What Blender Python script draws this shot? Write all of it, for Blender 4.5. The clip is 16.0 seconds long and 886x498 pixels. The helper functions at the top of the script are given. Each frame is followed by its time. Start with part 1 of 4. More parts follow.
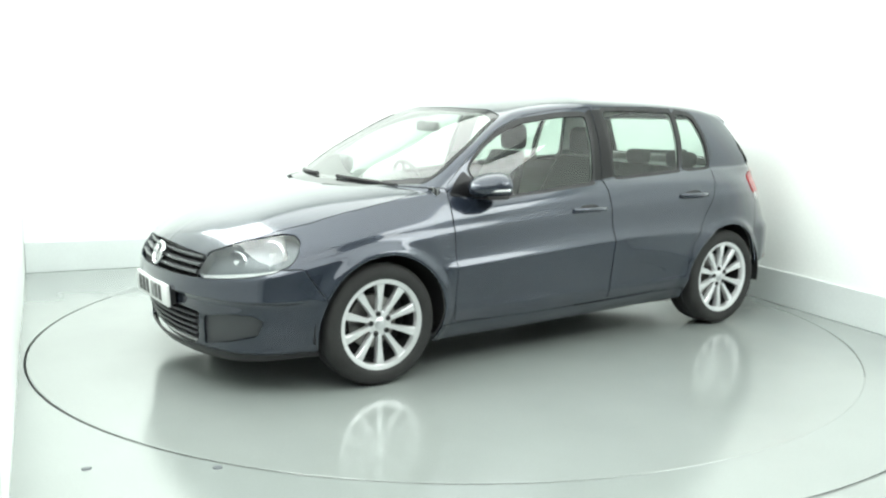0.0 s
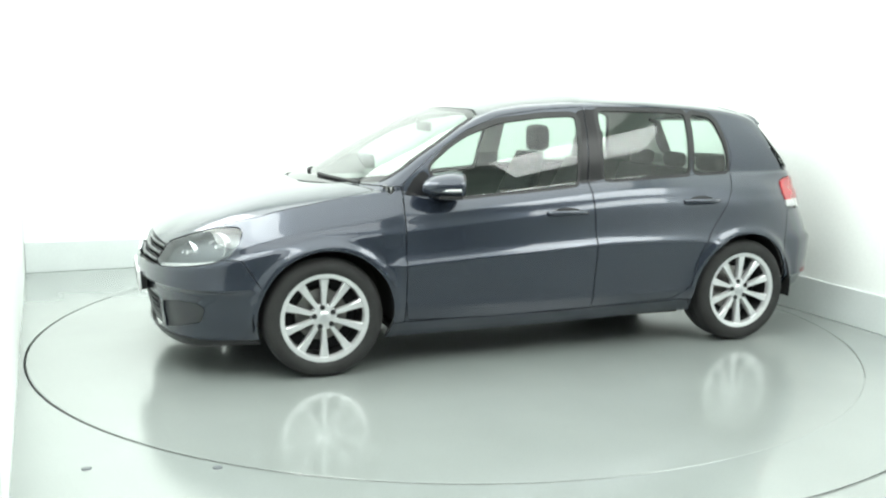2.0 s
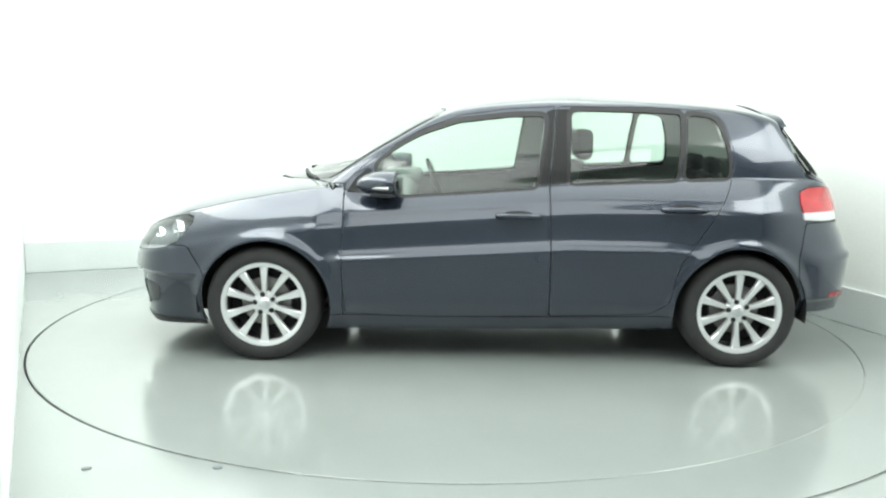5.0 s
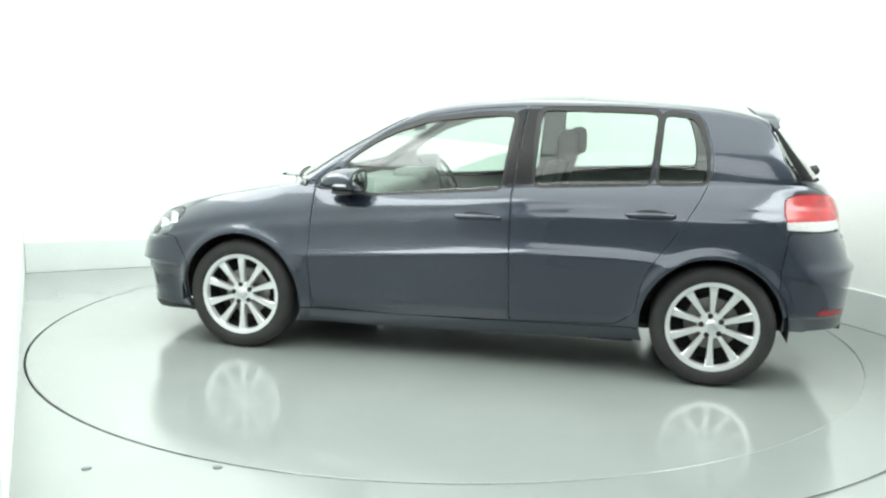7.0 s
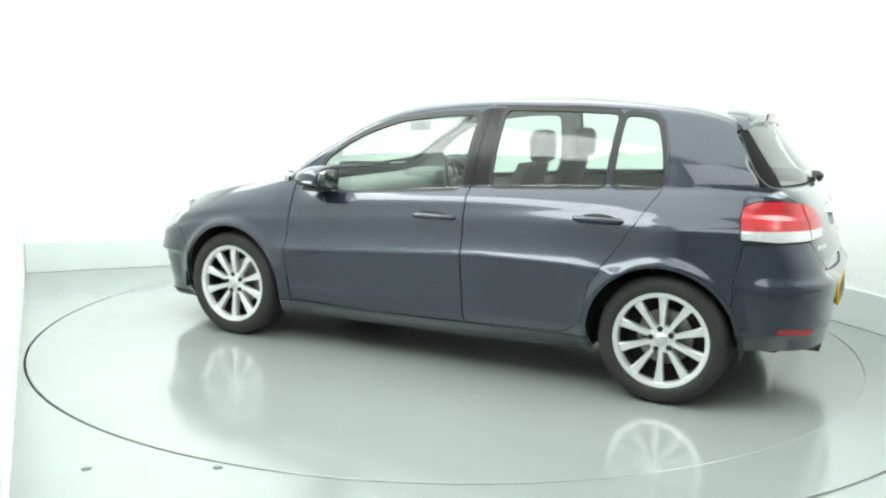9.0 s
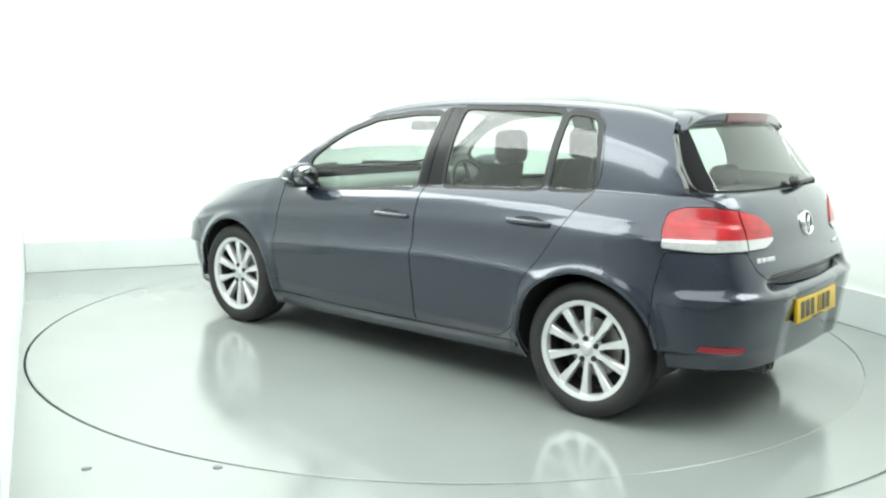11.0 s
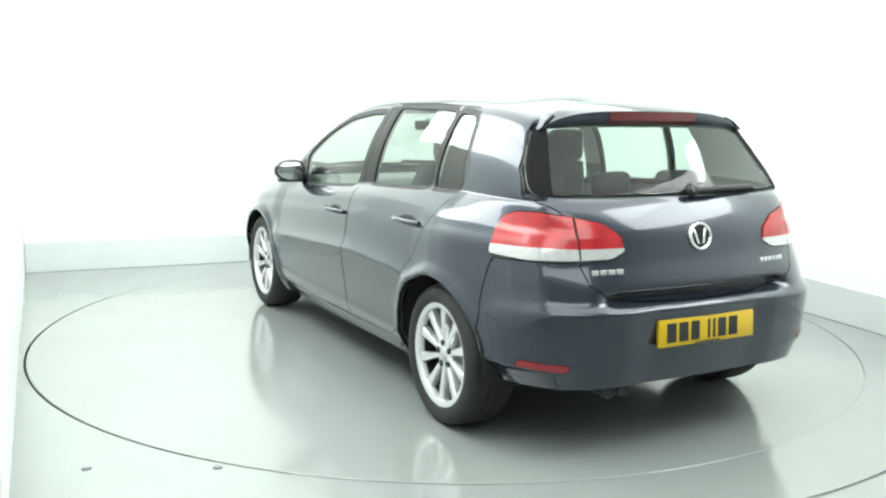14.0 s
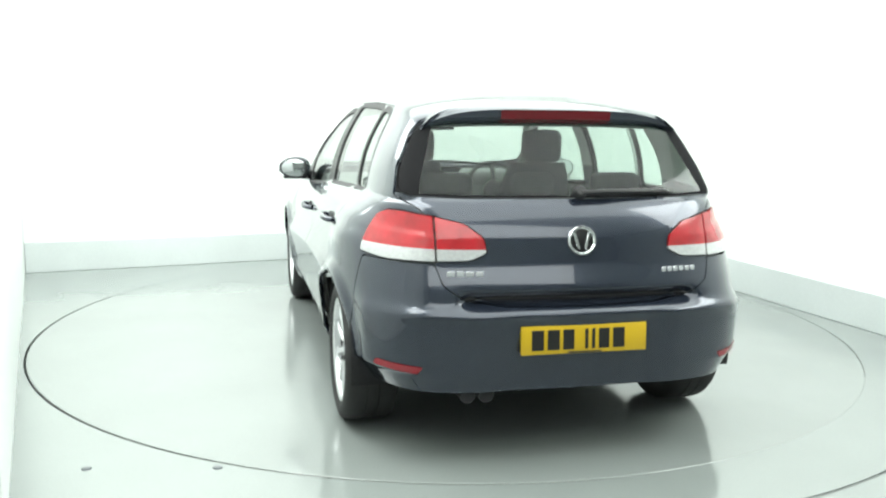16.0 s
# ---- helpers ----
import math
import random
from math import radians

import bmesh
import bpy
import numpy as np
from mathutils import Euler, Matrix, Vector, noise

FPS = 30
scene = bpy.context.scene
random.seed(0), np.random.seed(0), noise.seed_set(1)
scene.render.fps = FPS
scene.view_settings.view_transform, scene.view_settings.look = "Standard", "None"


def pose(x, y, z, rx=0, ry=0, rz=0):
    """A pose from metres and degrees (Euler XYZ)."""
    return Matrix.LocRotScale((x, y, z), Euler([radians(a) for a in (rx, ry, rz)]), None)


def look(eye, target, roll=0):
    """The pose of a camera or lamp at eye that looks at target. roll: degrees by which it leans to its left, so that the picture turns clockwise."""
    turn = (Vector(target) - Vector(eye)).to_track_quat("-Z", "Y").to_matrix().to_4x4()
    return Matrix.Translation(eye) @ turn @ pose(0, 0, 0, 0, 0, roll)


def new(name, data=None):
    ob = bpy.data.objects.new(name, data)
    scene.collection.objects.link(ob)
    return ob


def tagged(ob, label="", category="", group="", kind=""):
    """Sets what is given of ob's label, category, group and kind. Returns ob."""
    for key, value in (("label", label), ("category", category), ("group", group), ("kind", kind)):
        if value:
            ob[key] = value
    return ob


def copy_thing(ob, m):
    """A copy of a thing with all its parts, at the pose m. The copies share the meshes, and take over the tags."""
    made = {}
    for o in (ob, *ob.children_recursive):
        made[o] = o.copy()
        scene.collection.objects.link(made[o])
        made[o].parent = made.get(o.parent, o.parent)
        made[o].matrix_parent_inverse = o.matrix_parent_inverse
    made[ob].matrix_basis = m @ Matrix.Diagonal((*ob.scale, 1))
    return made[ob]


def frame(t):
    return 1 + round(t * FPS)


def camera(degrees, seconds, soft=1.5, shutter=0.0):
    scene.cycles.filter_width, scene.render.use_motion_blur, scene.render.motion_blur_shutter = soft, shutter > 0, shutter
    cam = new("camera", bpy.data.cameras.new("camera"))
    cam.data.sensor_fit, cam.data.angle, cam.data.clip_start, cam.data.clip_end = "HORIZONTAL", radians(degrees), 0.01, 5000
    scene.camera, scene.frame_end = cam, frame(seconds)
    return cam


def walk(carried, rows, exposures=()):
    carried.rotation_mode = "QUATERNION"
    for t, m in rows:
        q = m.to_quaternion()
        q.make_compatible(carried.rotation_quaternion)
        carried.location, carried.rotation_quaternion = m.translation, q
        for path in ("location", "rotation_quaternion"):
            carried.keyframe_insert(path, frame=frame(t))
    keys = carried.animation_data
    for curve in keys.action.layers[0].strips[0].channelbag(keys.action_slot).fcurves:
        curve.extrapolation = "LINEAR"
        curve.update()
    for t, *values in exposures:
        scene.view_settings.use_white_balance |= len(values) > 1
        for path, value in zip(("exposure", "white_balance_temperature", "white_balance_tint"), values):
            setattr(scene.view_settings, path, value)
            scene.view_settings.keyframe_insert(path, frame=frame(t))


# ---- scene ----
EYE, TARGET, LEAN = (0.0000, -5.6245, 1.4028), (-0.0243, -0.0971, 0.5042), 1.030
cam = camera(52.683, 16.0, soft=2.3)
walk(cam, [(0.0, look(EYE, TARGET, LEAN)), (16.0, look(EYE, TARGET, LEAN))])
# ---- light ----
scene.view_settings.exposure = 0.0
world = bpy.data.worlds.new("studio_dark")
scene.world = world
world.use_nodes = True
world.node_tree.nodes["Background"].inputs[0].default_value = (.9, 1, .95, 1)
world.node_tree.nodes["Background"].inputs[1].default_value = .05


def softbox(name, x, y, z, sx, sy, watts, target=None, tint=(.95, 1, .965)):
    d = bpy.data.lights.new(name, "AREA")
    d.shape, d.size, d.size_y, d.energy, d.color = "RECTANGLE", sx, sy, watts, tint
    ob = new(name, d)
    ob.matrix_world = look((x, y, z), target or (x, y + .001, 0))
    return ob


# a wide luminous ceiling panel, an added weak fill over the camera and a bright light bank high on each side wall
luminous = softbox("ceiling_light_panel", .36, -.84, 3.4, 4.5, 6.5, 226)
luminous.matrix_world = pose(.36, -.84, 3.4, 0, 0, 23)
softbox("front_fill_light", .6, -4.6, 2.85, 3.6, 1.1, 46, (.1, -.6, .8))
softbox("side_light_bank", -1.90, -1.04, 2.8, 4.8, 1.1, 134, (.05, -.2, .8))
softbox("right_light_bank", 3.11, -1.71, 2.65, 2.6, 1.0, 66, (.9, -.8, .6))


# ---- materials ----
def material(name, color, rough=.5, metal=0.0, coat=0.0, grain=0.0, grain_scale=200.0, stain=0.0, stain_scale=3.0, bump=0.0, spec=.5, rough_var=0.0, coat_rough=.03):
    """A surface with fine grain, broad stains and relief."""
    m = bpy.data.materials.new(name)
    m.use_nodes = True
    nt = m.node_tree
    b = nt.nodes["Principled BSDF"]
    b.inputs["Base Color"].default_value = (*color, 1)
    b.inputs["Roughness"].default_value = rough
    b.inputs["Metallic"].default_value = metal
    b.inputs["Coat Weight"].default_value = coat
    b.inputs["Coat IOR"].default_value = 1.5
    b.inputs["Specular IOR Level"].default_value = spec
    co = nt.nodes.new("ShaderNodeTexCoord")

    def noise_tex(scale, detail=4):
        n = nt.nodes.new("ShaderNodeTexNoise")
        n.inputs["Scale"].default_value, n.inputs["Detail"].default_value = scale, detail
        nt.links.new(co.outputs["Object"], n.inputs["Vector"])
        return n

    last = None
    for amount, scale in ((stain, stain_scale), (grain, grain_scale)):
        if amount:
            n = noise_tex(scale)
            r = nt.nodes.new("ShaderNodeMapRange")
            r.inputs[1].default_value, r.inputs[2].default_value = .3, .7
            r.inputs[3].default_value, r.inputs[4].default_value = 1 - amount, 1 + amount
            nt.links.new(n.outputs["Fac"], r.inputs[0])
            mx = nt.nodes.new("ShaderNodeVectorMath")
            mx.operation = "SCALE"
            if last:
                nt.links.new(last, mx.inputs[0])
            else:
                mx.inputs[0].default_value = color
            nt.links.new(r.outputs[0], mx.inputs["Scale"])
            last = mx.outputs[0]
    if last:
        nt.links.new(last, b.inputs["Base Color"])
    if rough_var:
        n = noise_tex(stain_scale * 2.3)
        r = nt.nodes.new("ShaderNodeMapRange")
        r.inputs[1].default_value, r.inputs[2].default_value = .3, .7
        r.inputs[3].default_value, r.inputs[4].default_value = max(rough - rough_var, .01), rough + rough_var
        nt.links.new(n.outputs["Fac"], r.inputs[0])
        nt.links.new(r.outputs[0], b.inputs["Roughness"])
    if bump:
        n = noise_tex(grain_scale)
        bp = nt.nodes.new("ShaderNodeBump")
        bp.inputs["Strength"].default_value, bp.inputs["Distance"].default_value = bump, .002
        nt.links.new(n.outputs["Fac"], bp.inputs["Height"])
        nt.links.new(bp.outputs[0], b.inputs["Normal"])
    b.inputs["Coat Roughness"].default_value = coat_rough
    return m


def glass_material(name, tint, ior=1.5, gloss=1.7):
    """A thin pane: see-through with a gloss that grows towards the edge of view."""
    m = bpy.data.materials.new(name)
    m.use_nodes = True
    nt = m.node_tree
    nt.nodes.remove(nt.nodes["Principled BSDF"])
    t, g, f, mix = (nt.nodes.new("ShaderNode" + k) for k in ("BsdfTransparent", "BsdfGlossy", "LayerWeight", "MixShader"))
    power, scale = nt.nodes.new("ShaderNodeMath"), nt.nodes.new("ShaderNodeMapRange")
    power.operation = "POWER"
    power.inputs[1].default_value = 4.0
    scale.inputs[3].default_value, scale.inputs[4].default_value = gloss * ((ior - 1) / (ior + 1)) ** 2, 1.0
    t.inputs[0].default_value = (*tint, 1)
    g.inputs["Roughness"].default_value = .015
    nt.links.new(f.outputs["Facing"], power.inputs[0])
    nt.links.new(power.outputs[0], scale.inputs[0])
    nt.links.new(scale.outputs[0], mix.inputs[0])
    nt.links.new(t.outputs[0], mix.inputs[1])
    nt.links.new(g.outputs[0], mix.inputs[2])
    nt.links.new(mix.outputs[0], nt.nodes["Material Output"].inputs["Surface"])
    return m


PAINT = material("dark_blue_grey_paint", (.0245, .0315, .0485), .22, .45, 1.0, grain=.05, grain_scale=350, stain=.05, stain_scale=2, spec=.4)
BLACK = material("black_plastic", (.012, .012, .013), .42, grain=.2, grain_scale=300, bump=.15)
GLOSSBLACK = material("gloss_black_trim", (.009, .009, .010), .30, spec=.25)
FRIT = material("black_printed_glass", (.010, .010, .011), .03)
MATTE = material("matt_black_trim", (.010, .010, .011), .75, grain=.15, spec=.08)
SLAT = material("dark_grey_slat", (.10, .105, .11), .25, .4)
PLASTIC = material("grey_bumper_plastic", (.045, .047, .052), .4, grain=.15, grain_scale=250, bump=.1)
RUBBER = material("tyre_rubber", (.018, .018, .018), .75, grain=.2, grain_scale=160, stain=.25, stain_scale=9, bump=.3)
SEAL = material("window_rubber", (.008, .008, .009), .55)
ALLOY = material("silver_alloy", (.68, .69, .70), .28, .55, .5, grain=.04, grain_scale=400, stain=.05, stain_scale=12)
# inside of the alloy rim, its shade put into the colour
BARREL = material("shaded_rim_barrel", (.025, .025, .026), .5, .4, stain=.2, stain_scale=15)
DISC = material("brake_steel", (.30, .29, .28), .4, .9, stain=.2, stain_scale=20)
DARK = material("dark_underbody", (.012, .012, .013), .8, grain=.2, grain_scale=80, stain=.2)
CHROME = material("bright_chrome", (.82, .83, .84), .08, 1.0)
SATIN = material("satin_silver", (.62, .63, .65), .3, .8)
RED = material("red_lens", (.36, .011, .017), .2, coat=.5, stain=.22, stain_scale=16, coat_rough=.12)
REFLEX = material("red_reflector", (.25, .010, .018), .25, coat=.5)
DEEPRED = material("dark_red_lens", (.10, .005, .009), .2, coat=.5)
CLEAR = material("clear_ribbed_lens", (.52, .53, .53), .12, .25, 1.0, grain=.12, grain_scale=90)
REFLECTOR = material("lamp_reflector", (.75, .76, .78), .16, .9, stain=.15, stain_scale=25)
BEZEL = material("lamp_bezel", (.10, .11, .12), .35, .3)
CLOTH = material("charcoal_seat_cloth", (.024, .026, .028), .9, grain=.35, grain_scale=350, stain=.1, stain_scale=6, bump=.4)
TRIM = material("grey_cabin_trim", (.21, .22, .215), .6, grain=.15, grain_scale=300, bump=.2, stain=.08)
LINER = material("pale_roof_lining", (.60, .62, .60), .85, grain=.1, grain_scale=250)
YELLOW = material("yellow_plate", (.58, .38, .010), .35, grain=.03, grain_scale=200)
WHITEPLATE = material("white_plate", (.75, .76, .76), .3, grain=.03)
INK = material("plate_black", (.012, .012, .012), .4)
GLASS = glass_material("clear_green_glass", (.75, .85, .795))
REARGLASS = glass_material("rear_glass", (.76, .84, .80), gloss=.8)
SCREENGLASS = glass_material("windscreen_glass", (.86, .93, .89), gloss=5.0)
LENS = glass_material("lamp_lens", (.93, .95, .95), 1.45)
MIRROR = material("mirror_glass", (.55, .57, .58), .03, 1.0)
FLOOR = material("pale_grey_studio_floor", (.240, .265, .255), .15, coat=.50, grain=.03, grain_scale=120, stain=.035, stain_scale=1.4, rough_var=.05, coat_rough=.12)
TABLE = material("pale_grey_turntable_floor", (.242, .265, .255), .15, coat=.50, grain=.03, grain_scale=120, stain=.04, stain_scale=1.6, rough_var=.05, coat_rough=.12)
WALL = material("white_studio_wall", (.83, .86, .838), .75, grain=.02, grain_scale=60, stain=.02, stain_scale=.8)
SKIRT = material("pale_grey_skirting", (.63, .67, .665), .45, grain=.03, grain_scale=90, stain=.04, stain_scale=2)
BACKROOM = material("grey_back_wall", (.50, .53, .515), .7, grain=.04, grain_scale=60, stain=.05, stain_scale=1)
GAP = material("dark_gap", (.02, .022, .021), .8)


# ---- mesh helpers ----
def mesh_object(name, bm, mat, smooth=None):
    me = bpy.data.meshes.new(name)
    bm.normal_update()
    bm.to_mesh(me)
    bm.free()
    me.materials.append(mat)
    if smooth:
        for p in me.polygons:
            p.use_smooth = True
        me.set_sharp_from_angle(angle=radians(smooth))
    return me


def part(name, bm, mat, parent=None, label="", smooth=40):
    ob = new(name, mesh_object(name, bm, mat, smooth))
    ob.parent = parent
    return tagged(ob, label)


def block(bm, x0, x1, y0, y1, z0, z1, bevel=.01, seg=2, m=None):
    """Adds a bevelled box to bm."""
    made = bmesh.ops.create_cube(bm, size=1)["verts"]
    for v in made:
        v.co = Vector(((x0 + x1) / 2 + v.co.x * (x1 - x0), (y0 + y1) / 2 + v.co.y * (y1 - y0), (z0 + z1) / 2 + v.co.z * (z1 - z0)))
    edges = list({e for v in made for e in v.link_edges})
    if m:
        bmesh.ops.transform(bm, matrix=m, verts=made)
    if bevel:
        bmesh.ops.bevel(bm, geom=edges, offset=bevel, segments=seg, profile=.5, affect="EDGES")
    return bm


def boxed(x0, x1, y0, y1, z0, z1, bevel=.01, seg=2, m=None):
    return block(bmesh.new(), x0, x1, y0, y1, z0, z1, bevel, seg, m)


def lathe(bm, rz, steps=64, a0=0.0, a1=360.0, m=None):
    """Turns a profile of (radius, height) pairs round the z axis."""
    closed = abs(a1 - a0) >= 360
    n = steps if closed else steps + 1
    rings = []
    for i in range(n):
        a = radians(a0 + (a1 - a0) * i / steps)
        rings.append([bm.verts.new((r * math.cos(a), r * math.sin(a), z)) for r, z in rz])
    for i in range(steps):
        p, q = rings[i], rings[(i + 1) % n]
        for k in range(len(rz) - 1):
            if (p[k].co - q[k].co).length < 1e-7 and (p[k + 1].co - q[k + 1].co).length < 1e-7:
                continue
            bm.faces.new((p[k], q[k], q[k + 1], p[k + 1]))
    bmesh.ops.remove_doubles(bm, verts=bm.verts, dist=1e-6)
    if m:
        bmesh.ops.transform(bm, matrix=m, verts=bm.verts)
    bmesh.ops.recalc_face_normals(bm, faces=bm.faces)
    return bm


def tube(bm, points, r, sides=10):
    """A round bar along a line of points."""
    pts = [Vector(p) for p in points]
    rings = []
    for i, p in enumerate(pts):
        d = (pts[min(i + 1, len(pts) - 1)] - pts[max(i - 1, 0)]).normalized()
        q = d.to_track_quat("Z", "Y").to_matrix()
        rings.append([bm.verts.new(p + q @ Vector((r * math.cos(a), r * math.sin(a), 0))) for a in (2 * math.pi * k / sides for k in range(sides))])
    for a, b in zip(rings, rings[1:]):
        for k in range(sides):
            bm.faces.new((a[k], a[(k + 1) % sides], b[(k + 1) % sides], b[k]))
    bm.faces.new(rings[0][::-1]), bm.faces.new(rings[-1])
    return bm


# ---- the studio ----
R_TABLE = 2.459


def gap_width(a):
    """The uneven joint round the turntable: wide at the front and one side, almost closed elsewhere."""
    at = (0, 20, 60, 100, 130, 155, 180, 235, 262, 282, 296, 335, 352, 360)
    wide = (.006, .0008, .0004, .0006, .002, .008, .012, .014, .012, .010, .0008, .0008, .007, .006)
    return float(np.interp(math.degrees(a) % 360, at, wide))


def ring_floor():
    """The floor with a round opening for the turntable."""
    bm = bmesh.new()
    n = 180
    inner, low, outer = [], [], []
    for i in range(n):
        a = 2 * math.pi * i / n
        c, s = math.cos(a), math.sin(a)
        r = R_TABLE + gap_width(a)
        inner.append(bm.verts.new((c * r, s * r, 0)))
        low.append(bm.verts.new((c * r, s * r, -.05)))
        k = 9.0 / max(abs(c), abs(s))
        outer.append(bm.verts.new((c * k, s * k, 0)))
    for i in range(n):
        j = (i + 1) % n
        bm.faces.new((inner[i], outer[i], outer[j], inner[j]))
        bm.faces.new((low[i], inner[i], inner[j], low[j]))
    return bm


floor = tagged(part("floor", ring_floor(), FLOOR, smooth=None), "glossy pale grey vinyl studio floor around a round turntable", "floor", kind="structure")
pit = tagged(part("turntable_pit", boxed(-2.6, 2.6, -2.6, 2.6, -.09, -.06, 0), GAP), "dark shallow pit under the turntable", "floor", kind="structure")
bm = bmesh.new()
lathe(bm, [(0, -.03), (R_TABLE - .002, -.03), (R_TABLE, -.002), (R_TABLE - .003, 0), (2.0, 0), (1.2, 0), (.4, 0), (0, 0)], 180)
turntable = tagged(part("turntable", bm, TABLE, smooth=30), "large round pale grey turntable, flush with the studio floor", "turntable")
bm = bmesh.new()
lathe(bm, [(R_TABLE - .003, -.02), (R_TABLE - .003, -.004), (R_TABLE + .0006, -.004), (R_TABLE + .0006, -.02)], 180)
part("table_rim", bm, DISC, turntable, "thin dark metal edge strip")


def wall_run(name, a, b, height, mat, label, thick=.1, z0=0.0, side=1, category="wall"):
    """A straight wall from a to b; its thickness lies to the left of that way (side=1)."""
    d = Vector((b[0] - a[0], b[1] - a[1], 0))
    m = Matrix.Translation((a[0], a[1], z0)) @ Matrix.Rotation(math.atan2(d.y, d.x), 4, "Z")
    y0, y1 = (0, thick) if side > 0 else (-thick, 0)
    bm = boxed(0, d.length, y0, y1, 0, height, .004, 1)
    bmesh.ops.transform(bm, matrix=m, verts=bm.verts)
    return tagged(part(name, bm, mat), label, category, kind="structure")


A_L, A_R = radians(24.1), radians(22.0)
D_L, D_R = 2.65, 2.545
NL, NR = Vector((-math.sin(A_L), math.cos(A_L))), Vector((math.cos(A_R), math.sin(A_R)))
det = NL.x * NR.y - NL.y * NR.x
CORNER = Vector(((D_L * NR.y - NL.y * D_R) / det, (NL.x * D_R - D_L * NR.x) / det))
TL_, TR_ = Vector((math.cos(A_L), math.sin(A_L))), Vector((math.sin(A_R), -math.cos(A_R)))
LEFT_END = CORNER - TL_ * ((CORNER.x + 3.37) / TL_.x)
RIGHT_END = CORNER + TR_ * 11.6
H_SKIRT, H_ROOM = .245, 3.5
wall_run("wall_back_left", LEFT_END - TL_ * .3 + NL * .02, CORNER + TL_ * .1 + NL * .02, H_ROOM, WALL, "bright white studio wall behind the turntable")
wall_run("wall_back_right", RIGHT_END + NR * .02, CORNER - TR_ * .1 + NR * .02, H_ROOM, WALL, "bright white studio wall beside the turntable", side=-1)
wall_run("baseboard_left", LEFT_END, CORNER + TL_ * .02, H_SKIRT, SKIRT, "pale grey skirting board along the white wall", .02, category="skirting")
wall_run("baseboard_right", RIGHT_END, CORNER - TR_ * .02, H_SKIRT, SKIRT, "pale grey skirting board along the white wall", .02, side=-1, category="skirting")
PANEL_END = Vector((-1.36, -3.03))
wall_run("wall_side", LEFT_END + Vector((-.005, 0)), PANEL_END, H_ROOM, WALL, "white side wall panel of the studio", .08, side=-1)
wall_run("wall_west", PANEL_END, (-1.75, -7.4), H_ROOM, WALL, "white studio side wall beside the camera", .08, side=-1)
wall_run("wall_south", (7.0, -7.4), (-1.8, -7.4), H_ROOM, BACKROOM, "grey studio wall behind the camera", .1, side=-1)
ceil = tagged(part("ceiling", boxed(-6, 8, -8, 5, H_ROOM, H_ROOM + .1, 0), WALL), "white studio ceiling", "ceiling", kind="structure")


def floor_marks():
    for x, y in ((-1.362, -2.392), (-.869, -2.357)):
        bm = bmesh.new()
        lathe(bm, [(0, .004), (.016, .004), (.020, 0), (.020, -.01)], 16)
        bolt = part("floor_bolt", bm, BEZEL)
        bolt.location = (x, y, 0)
        tagged(bolt, "small dark bolt sunk in the studio floor", "bolt", "bolts in the floor")
    bm = bmesh.new()
    pts = [(2.86 * math.cos(a), 2.86 * math.sin(a)) for a in (radians(-62.9 + i * 1.2) for i in range(14))]
    for (x0, y0), (x1, y1) in zip(pts, pts[1:]):
        k = 1 + .006 / 2.86
        bm.faces.new([bm.verts.new(p) for p in ((x0, y0, .004), (x0 * k, y0 * k, .004), (x1 * k, y1 * k, .004), (x1, y1, .004))])
    bmesh.ops.recalc_face_normals(bm, faces=bm.faces)
    tagged(part("floor_seam", bm, GAP, smooth=None), "thin dark seam in the studio floor", "seam", kind="structure")


floor_marks()


# ---- the car's outer surface: left half, x forward, y left, z up, origin on the ground between the axles ----
def profile(*pts):
    """A smooth curve through short (key, value) pairs."""
    a = np.array(sorted(pts), float)
    h, d = np.diff(a[:, 0]), np.diff(a[:, 1]) / np.diff(a[:, 0])
    m = np.concatenate(([d[0]], np.where(d[1:] * d[:-1] > 0, 2 * d[1:] * d[:-1] / np.where(d[1:] + d[:-1] == 0, 1, d[1:] + d[:-1]), 0), [d[-1]]))

    def value(x):
        x = np.clip(np.asarray(x, float), a[0, 0], a[-1, 0])
        i = np.clip(np.searchsorted(a[:, 0], x) - 1, 0, len(h) - 1)
        t = (x - a[i, 0]) / h[i]
        return (a[i, 1] * (1 + 2 * t) * (1 - t) ** 2 + m[i] * h[i] * t * (1 - t) ** 2
                + a[i + 1, 1] * t * t * (3 - 2 * t) + m[i + 1] * h[i] * t * t * (t - 1))
    return value


NOSE = profile((.14, 2.06), (.2, 2.105), (.3, 2.14), (.4, 2.155), (.5, 2.16), (.57, 2.15), (.63, 2.115), (.71, 2.05))
TAIL = profile((.22, -1.94), (.3, -1.975), (.4, -1.99), (.5, -2.0), (.58, -2.012), (.625, -2.012), (.66, -1.98), (.74, -1.96), (.88, -1.932), (.97, -1.895), (1.035, -1.845))
SILL = profile((-2.03, .305), (-1.6, .295), (-.95, .205), (.9, .175), (1.6, .19), (1.9, .17), (2.15, .15))
SHOULDER = profile((-2.03, .92), (-1.5, .945), (-.6, .935), (.1, .885), (.85, .825), (1.3, .775), (1.7, .69), (2.15, .565))
BELT = profile((-2.03, 1.035), (-1.23, 1.026), (-.35, .985), (.49, .918), (.72, .915), (.87, .95), (1.1, .925), (1.4, .872), (1.7, .80), (1.95, .71), (2.15, .61))
BELT_Y = profile((-2.03, .735), (-1.23, .735), (-.35, .775), (.49, .80), (.87, .785), (1.1, .765), (1.5, .735), (1.85, .69), (2.15, .60))
SCREEN = profile((.95, 1.21), (.985, 1.15), (1.081, 1.0), (1.203, .765), (1.32, .515), (1.405, .27), (1.44, .12))
